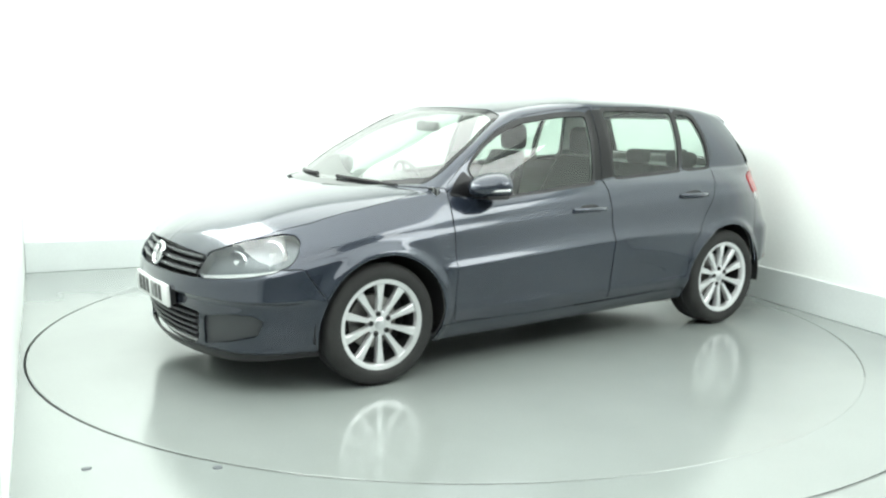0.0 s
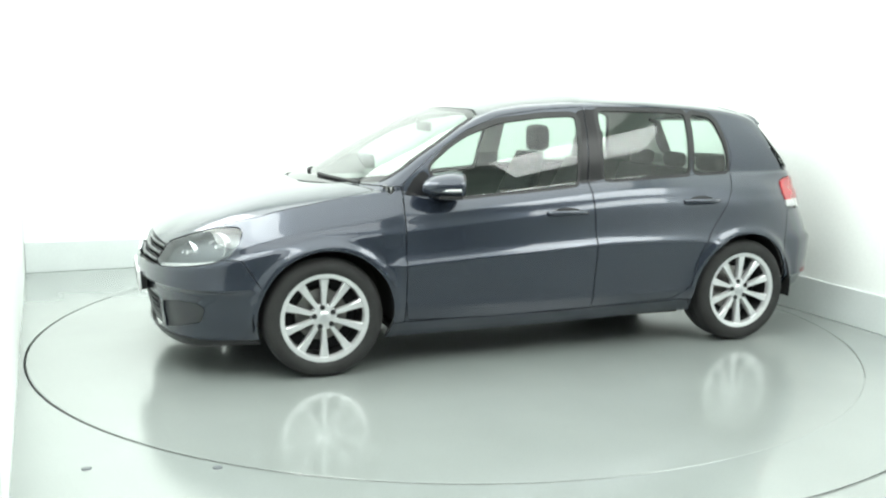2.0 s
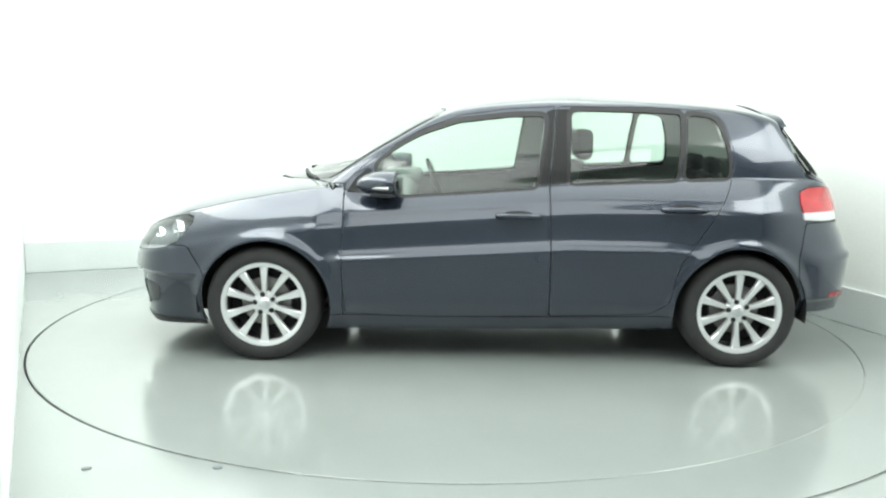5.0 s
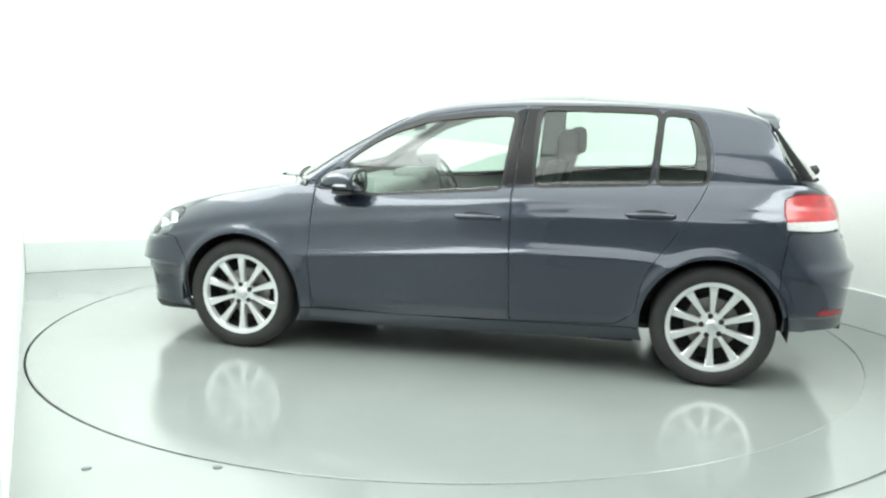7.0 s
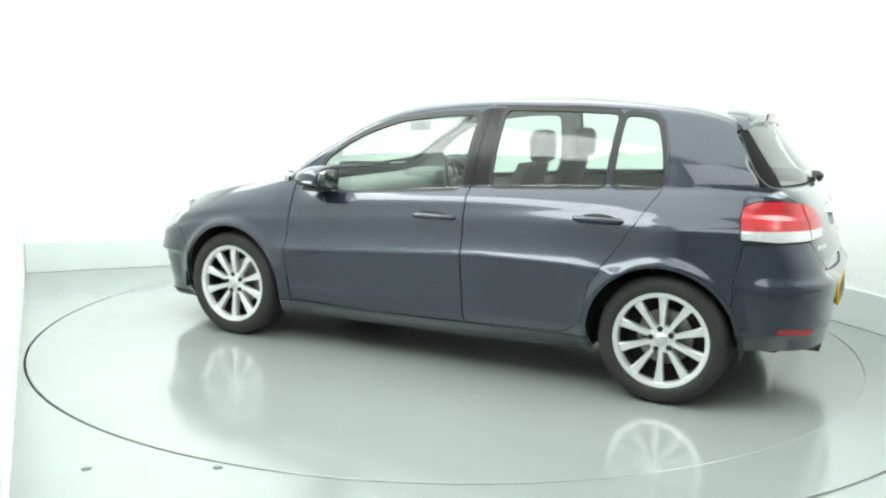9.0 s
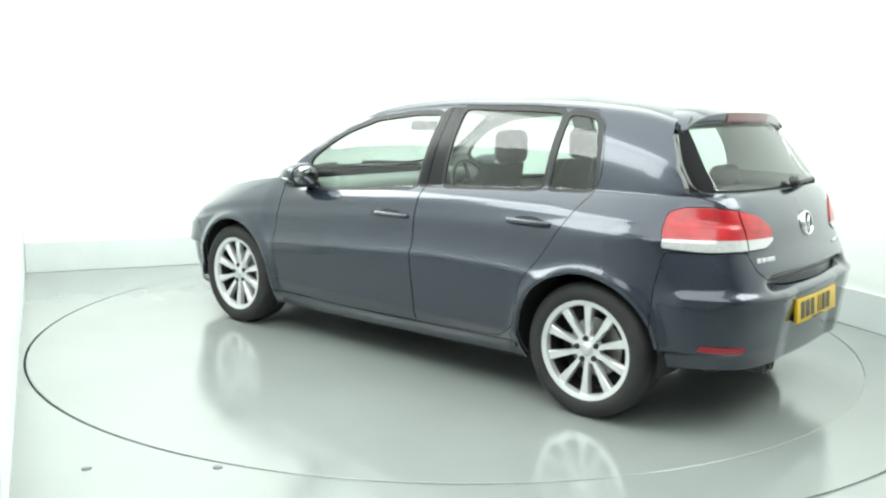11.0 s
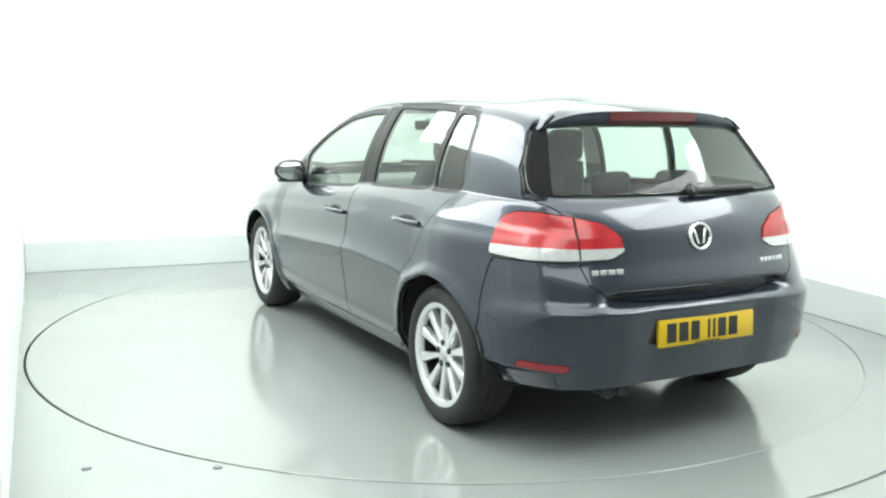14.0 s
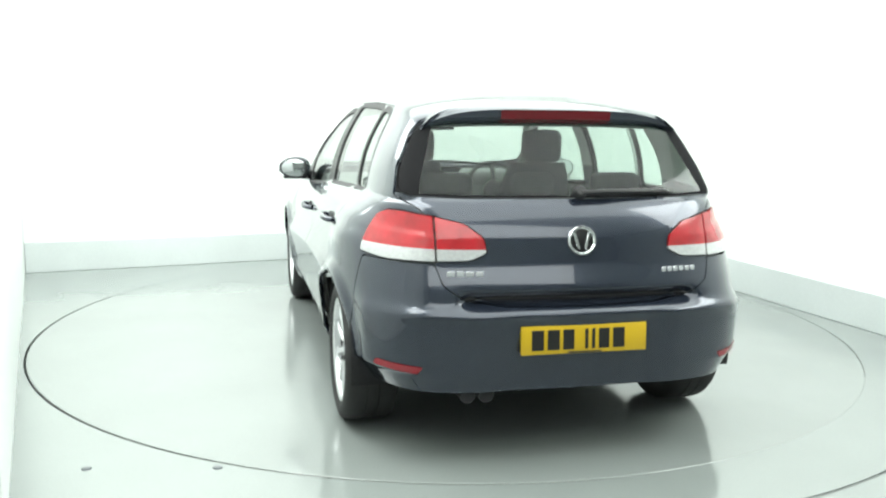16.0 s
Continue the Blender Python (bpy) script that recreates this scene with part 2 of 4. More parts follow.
HATCH = profile((1.0, -1.86), (1.035, -1.845), (1.2, -1.715), (1.33, -1.61), (1.4, -1.545))
ROOF = profile((.6, 1.33), (.27, 1.408), (.1, 1.440), (-.08, 1.460), (-.42, 1.477), (-.75, 1.476), (-1.23, 1.454), (-1.6, 1.408))
BONNET = profile((2.15, .60), (2.115, .64), (2.05, .708), (1.885, .803), (1.654, .885), (1.421, .938), (1.21, .97), (1.1, .985))
N_FRONT, N_SIDE, N_REAR = 50, 190, 46


def blur_loop(p, sigma):
    """Rounds a half loop that starts and ends on the middle plane; sigma in steps, per point."""
    n, r = len(p), 24
    q = np.concatenate((p[r:0:-1] * [1, -1, 1], p, p[-2:-r - 2:-1] * [1, -1, 1]))
    k = np.arange(-r, r + 1)
    w = np.exp(-.5 * (k[None] / np.maximum(sigma[:, None], .05)) ** 2)
    w /= w.sum(1)[:, None]
    return np.einsum("ij,ijk->ik", w, q[np.arange(n)[:, None] + k[None] + r])


def corner_blur(front, rear, reach=26):
    i = np.arange(N_FRONT + N_SIDE + N_REAR)
    return np.maximum(front * np.exp(-((i - N_FRONT) / reach) ** 4), rear * np.exp(-((i - N_FRONT - N_SIDE) / reach) ** 4))


def loop(front, side, rear, xa, xb):
    """front(y) and rear(y), side(x), all to x, y, z; the side runs from xa to xb."""
    yf, yr = side(np.array([xa]))[0, 1], side(np.array([xb]))[0, 1]
    return np.concatenate((front(np.linspace(0, yf, N_FRONT + 1)[:-1]), side(np.linspace(xa, xb, N_SIDE)), rear(np.linspace(yr, 0, N_REAR + 1)[1:])))


def mid(x, k):
    a = SILL(x) * .4 + .27
    return a + k * (SHOULDER(x) - a)


def lower_rows():
    knots = [(lambda x: SILL(x), lambda x: .795 + 0 * x), (lambda x: SILL(x) + .06, lambda x: .838 + 0 * x), (lambda x: SILL(x) * .4 + .27, lambda x: .868 + 0 * x),
             (lambda x: mid(x, .38), lambda x: .889 + 0 * x), (lambda x: mid(x, .78), lambda x: .884 + 0 * x),
             (lambda x: SHOULDER(x) - .03, lambda x: .862 - .012 * np.clip(-x, 0, 2)), (lambda x: SHOULDER(x), lambda x: .852 - .02 * np.clip(-x, 0, 2)),
             (lambda x: .3 * SHOULDER(x) + .7 * BELT(x), lambda x: .35 * (.852 - .02 * np.clip(-x, 0, 2)) + .65 * BELT_Y(x)), (BELT, BELT_Y)]
    steps = [3, 6, 16, 34, 34, 5, 5, 6]
    at = []
    for zk, wk in knots:
        def front(y, zk=zk):
            x = 2.12 - .11 * (y / .6) ** 2
            for _ in range(3):
                z = zk(x)
                x = NOSE(z) - .11 * (y / .6) ** 2 - .10 * np.clip(y - .6, 0, 1)
            return np.stack((x, y, z), -1)

        def rear(y, zk=zk):
            z = zk(-2.0 + 0 * y)
            return np.stack((TAIL(z) + .045 * (y / .6) ** 2 + .16 * np.clip(y - .55, 0, 1), y, z), -1)

        def side(x, zk=zk, wk=wk):
            z = zk(x)
            taper = .055 * np.clip((x - 1.3) / .6, 0, 1) ** 2 + np.clip(-1.3 - x, 0, 1) ** 2 * (.35 + .25 * np.clip((z - .5) / .3, 0, 1) - .32 * np.clip((z - .93) / .09, 0, 1))
            return np.stack((x, wk(x) - taper, z), -1)
        xa, xb = 1.9, -1.9
        for _ in range(4):
            xa, xb = front(side(np.array([xa]))[:, 1])[0, 0], rear(side(np.array([xb]))[:, 1])[0, 0]
        at.append(blur_loop(loop(front, side, rear, xa, xb), corner_blur(8, 6.5)))
    at = np.array(at)
    pos = np.concatenate(([0], np.cumsum(steps)))
    grid = np.stack([np.stack([profile(*zip(pos, at[:, j, c]))(np.arange(pos[-1] + 1)) for j in range(at.shape[1])], 1) for c in range(3)], -1)
    return grid


def roof_z(x, y):
    return ROOF(x) - .058 * (np.abs(y) / .58) ** 2.4


def upper_rows(rows=26):
    out = []
    for v in np.linspace(0, 1, rows + 1):
        def z_front(y, v=v):
            return (.985 - .03 * (y / .7) ** 2) * (1 - v) + (1.408 - .045 * (y / .57) ** 2) * v

        def front(y):
            z = z_front(y)
            return np.stack((SCREEN(z) - (.42 - .06 * v) * y * y, y, z), -1)

        def rear(y):
            z = 1.035 * (1 - v) + (1.39 - .05 * (y / .57) ** 2) * v
            return np.stack((HATCH(z) + .22 * y * y, y, z), -1)
        wf = BELT_Y(.87) * (1 - v) + .572 * v + .03 * np.sin(np.pi * v)
        wr = (.68 * (1 - v) + .572 * v) + .02 * np.sin(np.pi * v)
        f, r = front(np.linspace(0, wf, N_FRONT + 1))[:-1], rear(np.linspace(wr, 0, N_REAR + 1))[1:]
        cf, cr = front(np.array([wf]))[0], rear(np.array([wr]))[0]
        s = np.linspace(0, 1, N_SIDE)
        xb, xt = .865 + (-1.74 - .865) * s, .10 + (-1.47 - .10) * s
        x = cf[0] + (cr[0] - cf[0]) * s
        yb, yt = BELT_Y(xb) - .28 * np.clip(-1.3 - xb, 0, 1) ** 2, .572 + .02 * np.sin(np.pi * s)
        y = yb * (1 - v) + yt * v + .03 * np.sin(np.pi * v)
        z = BELT(xb) * (1 - v) + roof_z(xt, .572) * v
        ef, er = np.exp(-s * 9), np.exp(-(1 - s) * 14)
        y += (cf[1] - y[0]) * ef + (cr[1] - y[-1]) * er
        z += (cf[2] - z[0]) * ef + (cr[2] - z[-1]) * er
        out.append(blur_loop(np.concatenate((f, np.stack((x, y, z), -1), r)), corner_blur(1.6, 3.0, 12)))
    return np.array(out)


def roof_cap(edge, rows=18):
    out = []
    for t in np.linspace(0, 1, rows + 1):
        x = edge[:, 0] * (1 - t) + (-.62 + (edge[:, 0] + .62) * .5) * t
        y = edge[:, 1] * (1 - t)
        z = roof_z(x, y)
        e0 = roof_z(edge[:, 0], edge[:, 1])
        out.append(np.stack((x, y, z + (edge[:, 2] - e0) * (1 - t) ** 3), -1))
    return np.array(out)


def bonnet_cap(waist, base, rows=46):
    """From the waist's front part back to the foot of the windscreen."""
    a = N_FRONT + int(np.argmin(np.abs(waist[N_FRONT:N_FRONT + 120, 0] - .875)))
    src = waist[:a + 1]
    run = np.concatenate(([0], np.cumsum(np.linalg.norm(np.diff(src[:, :2], axis=0), axis=1))))
    pos = (run / run[-1]) ** 1.0 * N_FRONT
    dst = np.stack([np.interp(pos, np.arange(N_FRONT + 1), base[:N_FRONT + 1, c]) for c in range(3)], -1)
    dst[-1] = src[-1]

    def height(p):
        k = np.clip(np.abs(p[:, 1]) / BELT_Y(p[:, 0]), 0, 1.05)
        return BONNET(p[:, 0]) - (BONNET(p[:, 0]) - BELT(p[:, 0])) * k ** 3.2
    ds, dd = src[:, 2] - height(src), dst[:, 2] - height(dst)
    out = []
    for t in np.linspace(0, 1, rows + 1):
        p = src + (dst - src) * t
        p[:, 2] = height(p) + ds * (1 - t) ** 6 + dd * t ** 6
        out.append(p)
    return np.array(out)


def grid_faces(rows, cols, start):
    i = np.arange(rows - 1)[:, None] * cols + np.arange(cols - 1)[None] + start
    return np.stack((i, i + 1, i + 1 + cols, i + cols), -1).reshape(-1, 4)


def car_skin():
    """Vertices, triangles and smooth normals of the left half."""
    low, up = lower_rows(), upper_rows()
    cap, bon = roof_cap(up[-1]), bonnet_cap(low[-1], up[0])
    verts, faces, n = [], [], 0
    for g, flip in ((low, 0), (up, 0), (cap, 0), (bon, 0)):
        verts.append(g.reshape(-1, 3))
        faces.append(grid_faces(g.shape[0], g.shape[1], n))
        n += g.shape[0] * g.shape[1]
    v, f = np.concatenate(verts), np.concatenate(faces)
    # bridge the belt between lower and upper rows by welding what lies close
    nl = low.shape[0] * low.shape[1]
    last = np.arange((low.shape[0] - 1) * low.shape[1], nl)
    first = nl + np.arange(up.shape[1])
    a = bon.shape[1] - 1
    pairs_low, pairs_up = last[a:], first[N_FRONT:]
    strip = []
    # zipper between the two unevenly spaced edges
    i = j = 0
    while i < len(pairs_low) - 1 or j < len(pairs_up) - 1:
        di = np.linalg.norm(v[pairs_low[i + 1]] - v[pairs_up[j]]) if i < len(pairs_low) - 1 else 9
        dj = np.linalg.norm(v[pairs_up[j + 1]] - v[pairs_low[i]]) if j < len(pairs_up) - 1 else 9
        if di < dj:
            strip.append((pairs_low[i], pairs_low[i + 1], pairs_up[j])); i += 1
        else:
            strip.append((pairs_low[i], pairs_up[j + 1], pairs_up[j])); j += 1
    tri = np.concatenate((f[:, [0, 1, 2]], f[:, [0, 2, 3]], np.array(strip)))
    return fair(v, tri)


def weld(v, tri, tol=2e-3):
    key = np.round(v / tol).astype(np.int64)
    _, idx, inv = np.unique(key, axis=0, return_index=True, return_inverse=True)
    tri = inv.reshape(-1)[tri]
    ok = (tri[:, 0] != tri[:, 1]) & (tri[:, 1] != tri[:, 2]) & (tri[:, 0] != tri[:, 2])
    return v[idx], tri[ok]


def fair(v, tri, rounds=4):
    """Welds the patches, rounds their seams a little and presses in the creases and arch lips."""
    v, tri = weld(v, tri)
    e = np.unique(np.sort(np.concatenate((tri[:, :2], tri[:, 1:], tri[:, ::2])), axis=1), axis=0)
    count = np.bincount(e.ravel(), minlength=len(v))[:, None].astype(float)
    allsides = np.sort(np.concatenate((tri[:, :2], tri[:, 1:], tri[:, ::2])), axis=1)
    u, c = np.unique(allsides, axis=0, return_counts=True)
    rim = np.zeros(len(v), bool)
    rim[u[c == 1].ravel()] = True
    mid = np.abs(v[:, 1]) < 1e-3
    for _ in range(rounds):
        s = np.zeros_like(v)
        np.add.at(s, e[:, 0], v[e[:, 1]])
        np.add.at(s, e[:, 1], v[e[:, 0]])
        new_v = .5 * v + .5 * s / np.maximum(count, 1)
        new_v[rim & ~mid] = v[rim & ~mid]
        # the middle plane stays in place sideways and keeps its line
        new_v[mid] = v[mid]
        v = new_v
    n = normals(v, tri)
    side = np.clip(n[:, 1], 0, 1)
    for ax in (1.279, -1.279):
        r = np.hypot(v[:, 0] - ax, v[:, 2] - .315)
        v = v + np.stack((0 * r, .022 * side * np.exp(-((r - .362) / .032) ** 2), 0 * r), -1)
    # the waist crease, the lower door crease and the grip recess over the rear bumper
    x, y, z = v.T
    n = normals(v, tri)
    flank = np.clip((n[:, 1] - .6) / .25, 0, 1)
    crease = .572 + .075 * np.clip((.85 - x) / 1.2, 0, 1) - .05 * np.clip((-.75 - x) / .45, 0, 1) ** 2
    fade = np.clip((1.0 - x) / .12, 0, 1) * np.clip((x + 1.22) / .18, 0, 1)
    for line, deep, above, below in ((crease, .045, .058, .22), (.335 + 0 * x, .010, .03, .025)):
        v[:, 1] += flank * fade * (deep * np.exp(-np.abs(z - line) / np.where(z > line, above, below)) - deep * .45 * np.exp(-np.abs(z - line) / .3))
    ahead = np.clip((x - 1.62) / .12, 0, 1) * (1 / (1 + np.exp((z - .462) / .007))) * np.clip((z - .20) / .05, 0, 1) * .022
    v[:, 0] -= ahead * n[:, 0]
    v[:, 1] -= ahead * n[:, 1]
    # the front bumper flares out towards the edge over its lower part
    flare = np.clip((x - 1.62) / .15, 0, 1) * .014 * np.exp(-np.abs(z - .472) / np.where(z > .472, .032, .006))
    v[:, 0] += flare * n[:, 0]
    v[:, 1] += flare * n[:, 1]
    back = np.clip((-n[:, 0] - .5) / .3, 0, 1) * (x < -1.5)
    v[:, 0] += back * .06 * np.exp(-((z - .660) / .026) ** 2) / (1 + np.exp((y - .475) / .018))
    v[:, 0] -= back * .012 * np.exp(-((z - .612) / .02) ** 2) * (y < .8)
    # the rear bumper stands proud of the wings all round its upper edge
    proud = .026 * np.clip((y - .27) / .12, 0, 1) * np.clip((-1.60 - x) / .12, 0, 1) / (1 + np.exp((z - .628) / .015))
    v[:, 0] += proud * n[:, 0] * .7
    v[:, 1] += proud * n[:, 1]
    return v, tri, normals(v, tri)


def normals(v, tri):
    fn = np.cross(v[tri[:, 1]] - v[tri[:, 0]], v[tri[:, 2]] - v[tri[:, 0]])
    n = np.zeros_like(v)
    for k in range(3):
        np.add.at(n, tri[:, k], fn)
    n[np.abs(v[:, 1]) < 1e-3, 1] = 0
    n /= np.maximum(np.linalg.norm(n, axis=1), 1e-12)[:, None]
    n[(v[:, 2] > 1.42) & (n[:, 2] < .5)] = (0, 0, 1)
    return n


# ---- cutting the skin into panels ----
def outline_distance(p, poly):
    """Signed distance of 2D points to a closed outline, negative inside."""
    a = np.array(poly, float)
    b = np.roll(a, -1, 0)
    best, inside = np.full(len(p), 1e9), np.zeros(len(p), bool)
    for (ax, ay), (bx, by) in zip(a, b):
        e, w = np.array((bx - ax, by - ay)), p - (ax, ay)
        t = np.clip((w @ e) / (e @ e), 0, 1)
        best = np.minimum(best, np.hypot(w[:, 0] - t * e[0], w[:, 1] - t * e[1]))
        cross = ((ay <= p[:, 1]) & (p[:, 1] < by)) | ((by <= p[:, 1]) & (p[:, 1] < ay))
        with np.errstate(all="ignore"):
            xi = ax + (p[:, 1] - ay) * (bx - ax) / (by - ay if by != ay else 1e-9)
        inside ^= cross & (p[:, 0] < xi)
    return np.where(inside, -best, best)


def rounded(poly, r=.02, n=4):
    """The outline with its corners rounded off."""
    out, k = [], len(poly)
    for i in range(k):
        p, c, q = (np.array(poly[(i + d) % k], float) for d in (-1, 0, 1))
        la, lb = np.linalg.norm(p - c), np.linalg.norm(q - c)
        a, b = c + (p - c) / la * min(r, la * .45), c + (q - c) / lb * min(r, lb * .45)
        out += [tuple((1 - t) ** 2 * a + 2 * t * (1 - t) * c + t * t * b) for t in np.linspace(0, 1, n)]
    return out


def cut(skin, g):
    """Divides a skin along g = 0: the part with g < 0 and the rest."""
    v, n, tri = skin
    neg = g < 0
    k = neg[tri].sum(1)
    mixed = tri[(k == 1) | (k == 2)]
    lone_neg = neg[mixed].sum(1) == 1
    lone = np.argmax(neg[mixed] == lone_neg[:, None], axis=1)
    r = np.arange(len(mixed))
    a, b, c = mixed[r, lone], mixed[r, (lone + 1) % 3], mixed[r, (lone + 2) % 3]
    ends = np.concatenate((np.stack((a, b), 1), np.stack((a, c), 1)))
    ends = np.sort(ends, axis=1)
    uniq, inv = np.unique(ends, axis=0, return_inverse=True) if len(ends) else (np.zeros((0, 2), int), np.zeros(0, int))
    inv = inv.reshape(-1)
    ga, gb = g[uniq[:, 0]], g[uniq[:, 1]]
    t = (ga / (ga - gb))[:, None]
    v2 = np.concatenate((v, v[uniq[:, 0]] * (1 - t) + v[uniq[:, 1]] * t))
    nn = n[uniq[:, 0]] * (1 - t) + n[uniq[:, 1]] * t
    n2 = np.concatenate((n, nn / np.maximum(np.linalg.norm(nn, axis=1), 1e-9)[:, None]))
    ab, ac = len(v) + inv[:len(mixed)], len(v) + inv[len(mixed):]
    small = np.stack((a, ab, ac), 1)
    big = np.concatenate((np.stack((ab, b, c), 1), np.stack((ab, c, ac), 1)))
    ln2 = np.concatenate((lone_neg, lone_neg))
    tin = np.concatenate((tri[k == 3], small[lone_neg], big[~ln2]))
    tout = np.concatenate((tri[k == 0], small[~lone_neg], big[ln2]))
    return slim((v2, n2, tin)), slim((v2, n2, tout))


def slim(skin):
    v, n, tri = skin
    used = np.unique(tri)
    m = np.zeros(len(v), int)
    m[used] = np.arange(len(used))
    return v[used], n[used], m[tri]


def take(skin, g_of, gap=.0025):
    """The panel inside g, and the rest, with a gap between them."""
    inner, outer = cut(skin, g_of(skin[0]))
    if gap:
        if len(inner[0]):
            inner = cut(inner, g_of(inner[0]) + gap)[0]
        if len(outer[0]):
            outer = cut(outer, g_of(outer[0]) - gap)[1]
    return inner, outer


def merge(*skins):
    vs, ns, ts, k = [], [], [], 0
    for v, n, t in skins:
        vs.append(v), ns.append(n), ts.append(t + k)
        k += len(v)
    return np.concatenate(vs), np.concatenate(ns), np.concatenate(ts)


def flipped(skin):
    v, n, t = skin
    return v * [1, -1, 1], n * [1, -1, 1], t[:, ::-1]


def push(skin, d):
    v, n, t = skin
    return v + n * d, n, t


def panel(name, skin, mat, parent, label="", hem=.012):
    """A body panel as a mesh, its open edges turned inwards by a hem."""
    v, n, tri = skin
    if not len(tri):
        return None
    e = np.concatenate((tri[:, :2], tri[:, 1:], tri[:, [2, 0]]))
    _, first, count = np.unique(np.sort(e, axis=1), axis=0, return_index=True, return_counts=True)
    rim = e[first[count == 1]]
    rim = rim[~((np.abs(v[rim[:, 0], 1]) < 1e-3) & (np.abs(v[rim[:, 1], 1]) < 1e-3))]
    verts, faces = v.tolist(), tri.tolist()
    loops = n[tri.ravel()].tolist()
    if hem and len(rim):
        ids = np.unique(rim)
        where = {int(i): len(verts) + k for k, i in enumerate(ids)}
        verts += (v[ids] - n[ids] * hem).tolist()
        for a, b in rim.tolist():
            faces.append((b, a, where[a], where[b]))
            loops += [(0, 0, 0)] * 4
    me = bpy.data.meshes.new(name)
    me.from_pydata(verts, [], faces)
    me.materials.append(mat)
    for p in me.polygons:
        p.use_smooth = True
    sharp = me.attributes.new("sharp_face", "BOOLEAN", "FACE") if "sharp_face" not in me.attributes else me.attributes["sharp_face"]
    sharp.data.foreach_set("value", [i >= len(tri) for i in range(len(faces))])
    me.normals_split_custom_set(loops)
    ob = new(name, me)
    ob.parent = parent
    return tagged(ob, label)


def both(name, skin, mat, parent, label="", hem=.012):
    """A panel that spans both halves of the car, as one mesh."""
    return panel(name, merge(skin, flipped(skin)), mat, parent, label, hem)


def seen_from(axis_a, axis_b, poly, only=None, r=.015):
    """A cutting function: the outline poly in the plane of two coordinates (or sums of them), where only() holds."""
    shape = rounded(poly, r) if r else poly

    def g(v):
        p = np.stack((axis_a(v), axis_b(v)), -1)
        d = outline_distance(p, shape)
        return np.where(only(v), d, np.maximum(d, .05)) if only else d
    return g


X, Y, Z = (lambda v: v[:, 0]), (lambda v: v[:, 1]), (lambda v: v[:, 2])
NOSE_S, TAIL_S = (lambda v: v[:, 1] - v[:, 0]), (lambda v: v[:, 1] + v[:, 0])

# ---- outlines of the panels, in the car's own metres ----
GLASS_FRONT = [(.56, .913), (.16, .942), (-.176, .969), (-.222, 1.345), (-.03, 1.338), (.25, 1.303), (.436, 1.24), (.556, 1.175), (.66, 1.098), (.70, 1.058), (.645, .98)]
GLASS_REAR = [(-.354, .990), (-.945, 1.018), (-.972, 1.368), (-.78, 1.374), (-.485, 1.377), (-.372, 1.375)]
GLASS_QUARTER = [(-.985, 1.020), (-1.225, 1.030), (-1.226, 1.10), (-1.212, 1.20), (-1.172, 1.325), (-1.135, 1.352), (-1.01, 1.364)]
SAIL = [(.85, .925), (.60, .916), (.66, .985), (.735, 1.055), (.80, 1.0)]
PILLAR_B = [(-.19, .972), (-.345, .988), (-.36, 1.385), (-.235, 1.38)]
DOOR_FRONT = [(.859, .893), (.86, .758), (.867, .603), (.862, .411), (.846, .272), (.374, .258), (-.252, .272), (-.248, .634), (-.24, .951), (-.285, 1.398), (-.02, 1.380), (.24, 1.342), (.45, 1.262), (.60, 1.175), (.74, 1.08), (.85, .985)]
DOOR_REAR = [(-.245, .951), (-.253, .634), (-.257, .272), (-.80, .292), (-.90, .36), (-.943, .572), (-1.007, .662), (-1.071, .751), (-1.146, .866), (-1.229, 1.008), (-1.258, 1.10), (-1.246, 1.20), (-1.208, 1.33), (-1.150, 1.388), (-.78, 1.402), (-.29, 1.398)]
SCREEN_OUT = [(-.2, .955), (.40, .962), (.70, .985), (.715, 1.063), (.655, 1.205), (.562, 1.338), (.40, 1.372), (-.2, 1.384)]
HATCH_GLASS = [(-.2, 1.040), (.45, 1.040), (.686, 1.046), (.668, 1.145), (.634, 1.22), (.578, 1.318), (.545, 1.335), (.2, 1.345), (-.2, 1.345)]
TAILGATE = [(-.2, .632), (.3, .639), (.46, .657), (.552, .72), (.578, .80), (.574, .955), (.625, 1.003), (.695, 1.040), (.672, 1.148), (.605, 1.285), (.562, 1.335), (.50, 1.352), (.48, 1.45), (-.2, 1.45)]
TAIL_LAMP = [(-.795, .815), (-.815, .90), (-.86, .962), (-.95, .985), (-1.08, .988), (-1.262, .974), (-1.42, .948), (-1.52, .898), (-1.545, .84), (-1.48, .811), (-1.294, .806), (-1.03, .803)]
HEAD_LAMP = [(-1.565, .676), (-1.304, .738), (-1.06, .775), (-.965, .770), (-.915, .742), (-.905, .69), (-.935, .645), (-1.04, .610), (-1.235, .586), (-1.40, .572), (-1.575, .561), (-1.625, .583), (-1.59, .63)]
BONNET_OUT = [(2.4, -.2), (2.4, .462), (2.02, .462), (1.99, .485), (1.851, .614), (1.601, .709), (1.344, .747), (1.152, .757), (1.0, .728), (1.045, .60), (1.14, .42), (1.20, .22), (1.215, -.2)]
BUMPER_F = [(1.55, 0), (1.55, .38), (1.62, .50), (1.70, .625), (1.85, .625), (2.0, .60), (2.4, .60), (2.4, 0)]
GRILLE = [(-.2, .553), (.146, .551), (.445, .558), (.505, .567), (.462, .60), (.452, .660), (.127, .675), (-.2, .677)]
INTAKE = [(-.2, .185), (.33, .20), (.385, .235), (.438, .383), (.2, .396), (-.2, .40)]
FOG_BAY = [(.475, .372), (.64, .402), (.735, .404), (.762, .378), (.73, .30), (.61, .262), (.43, .224)]
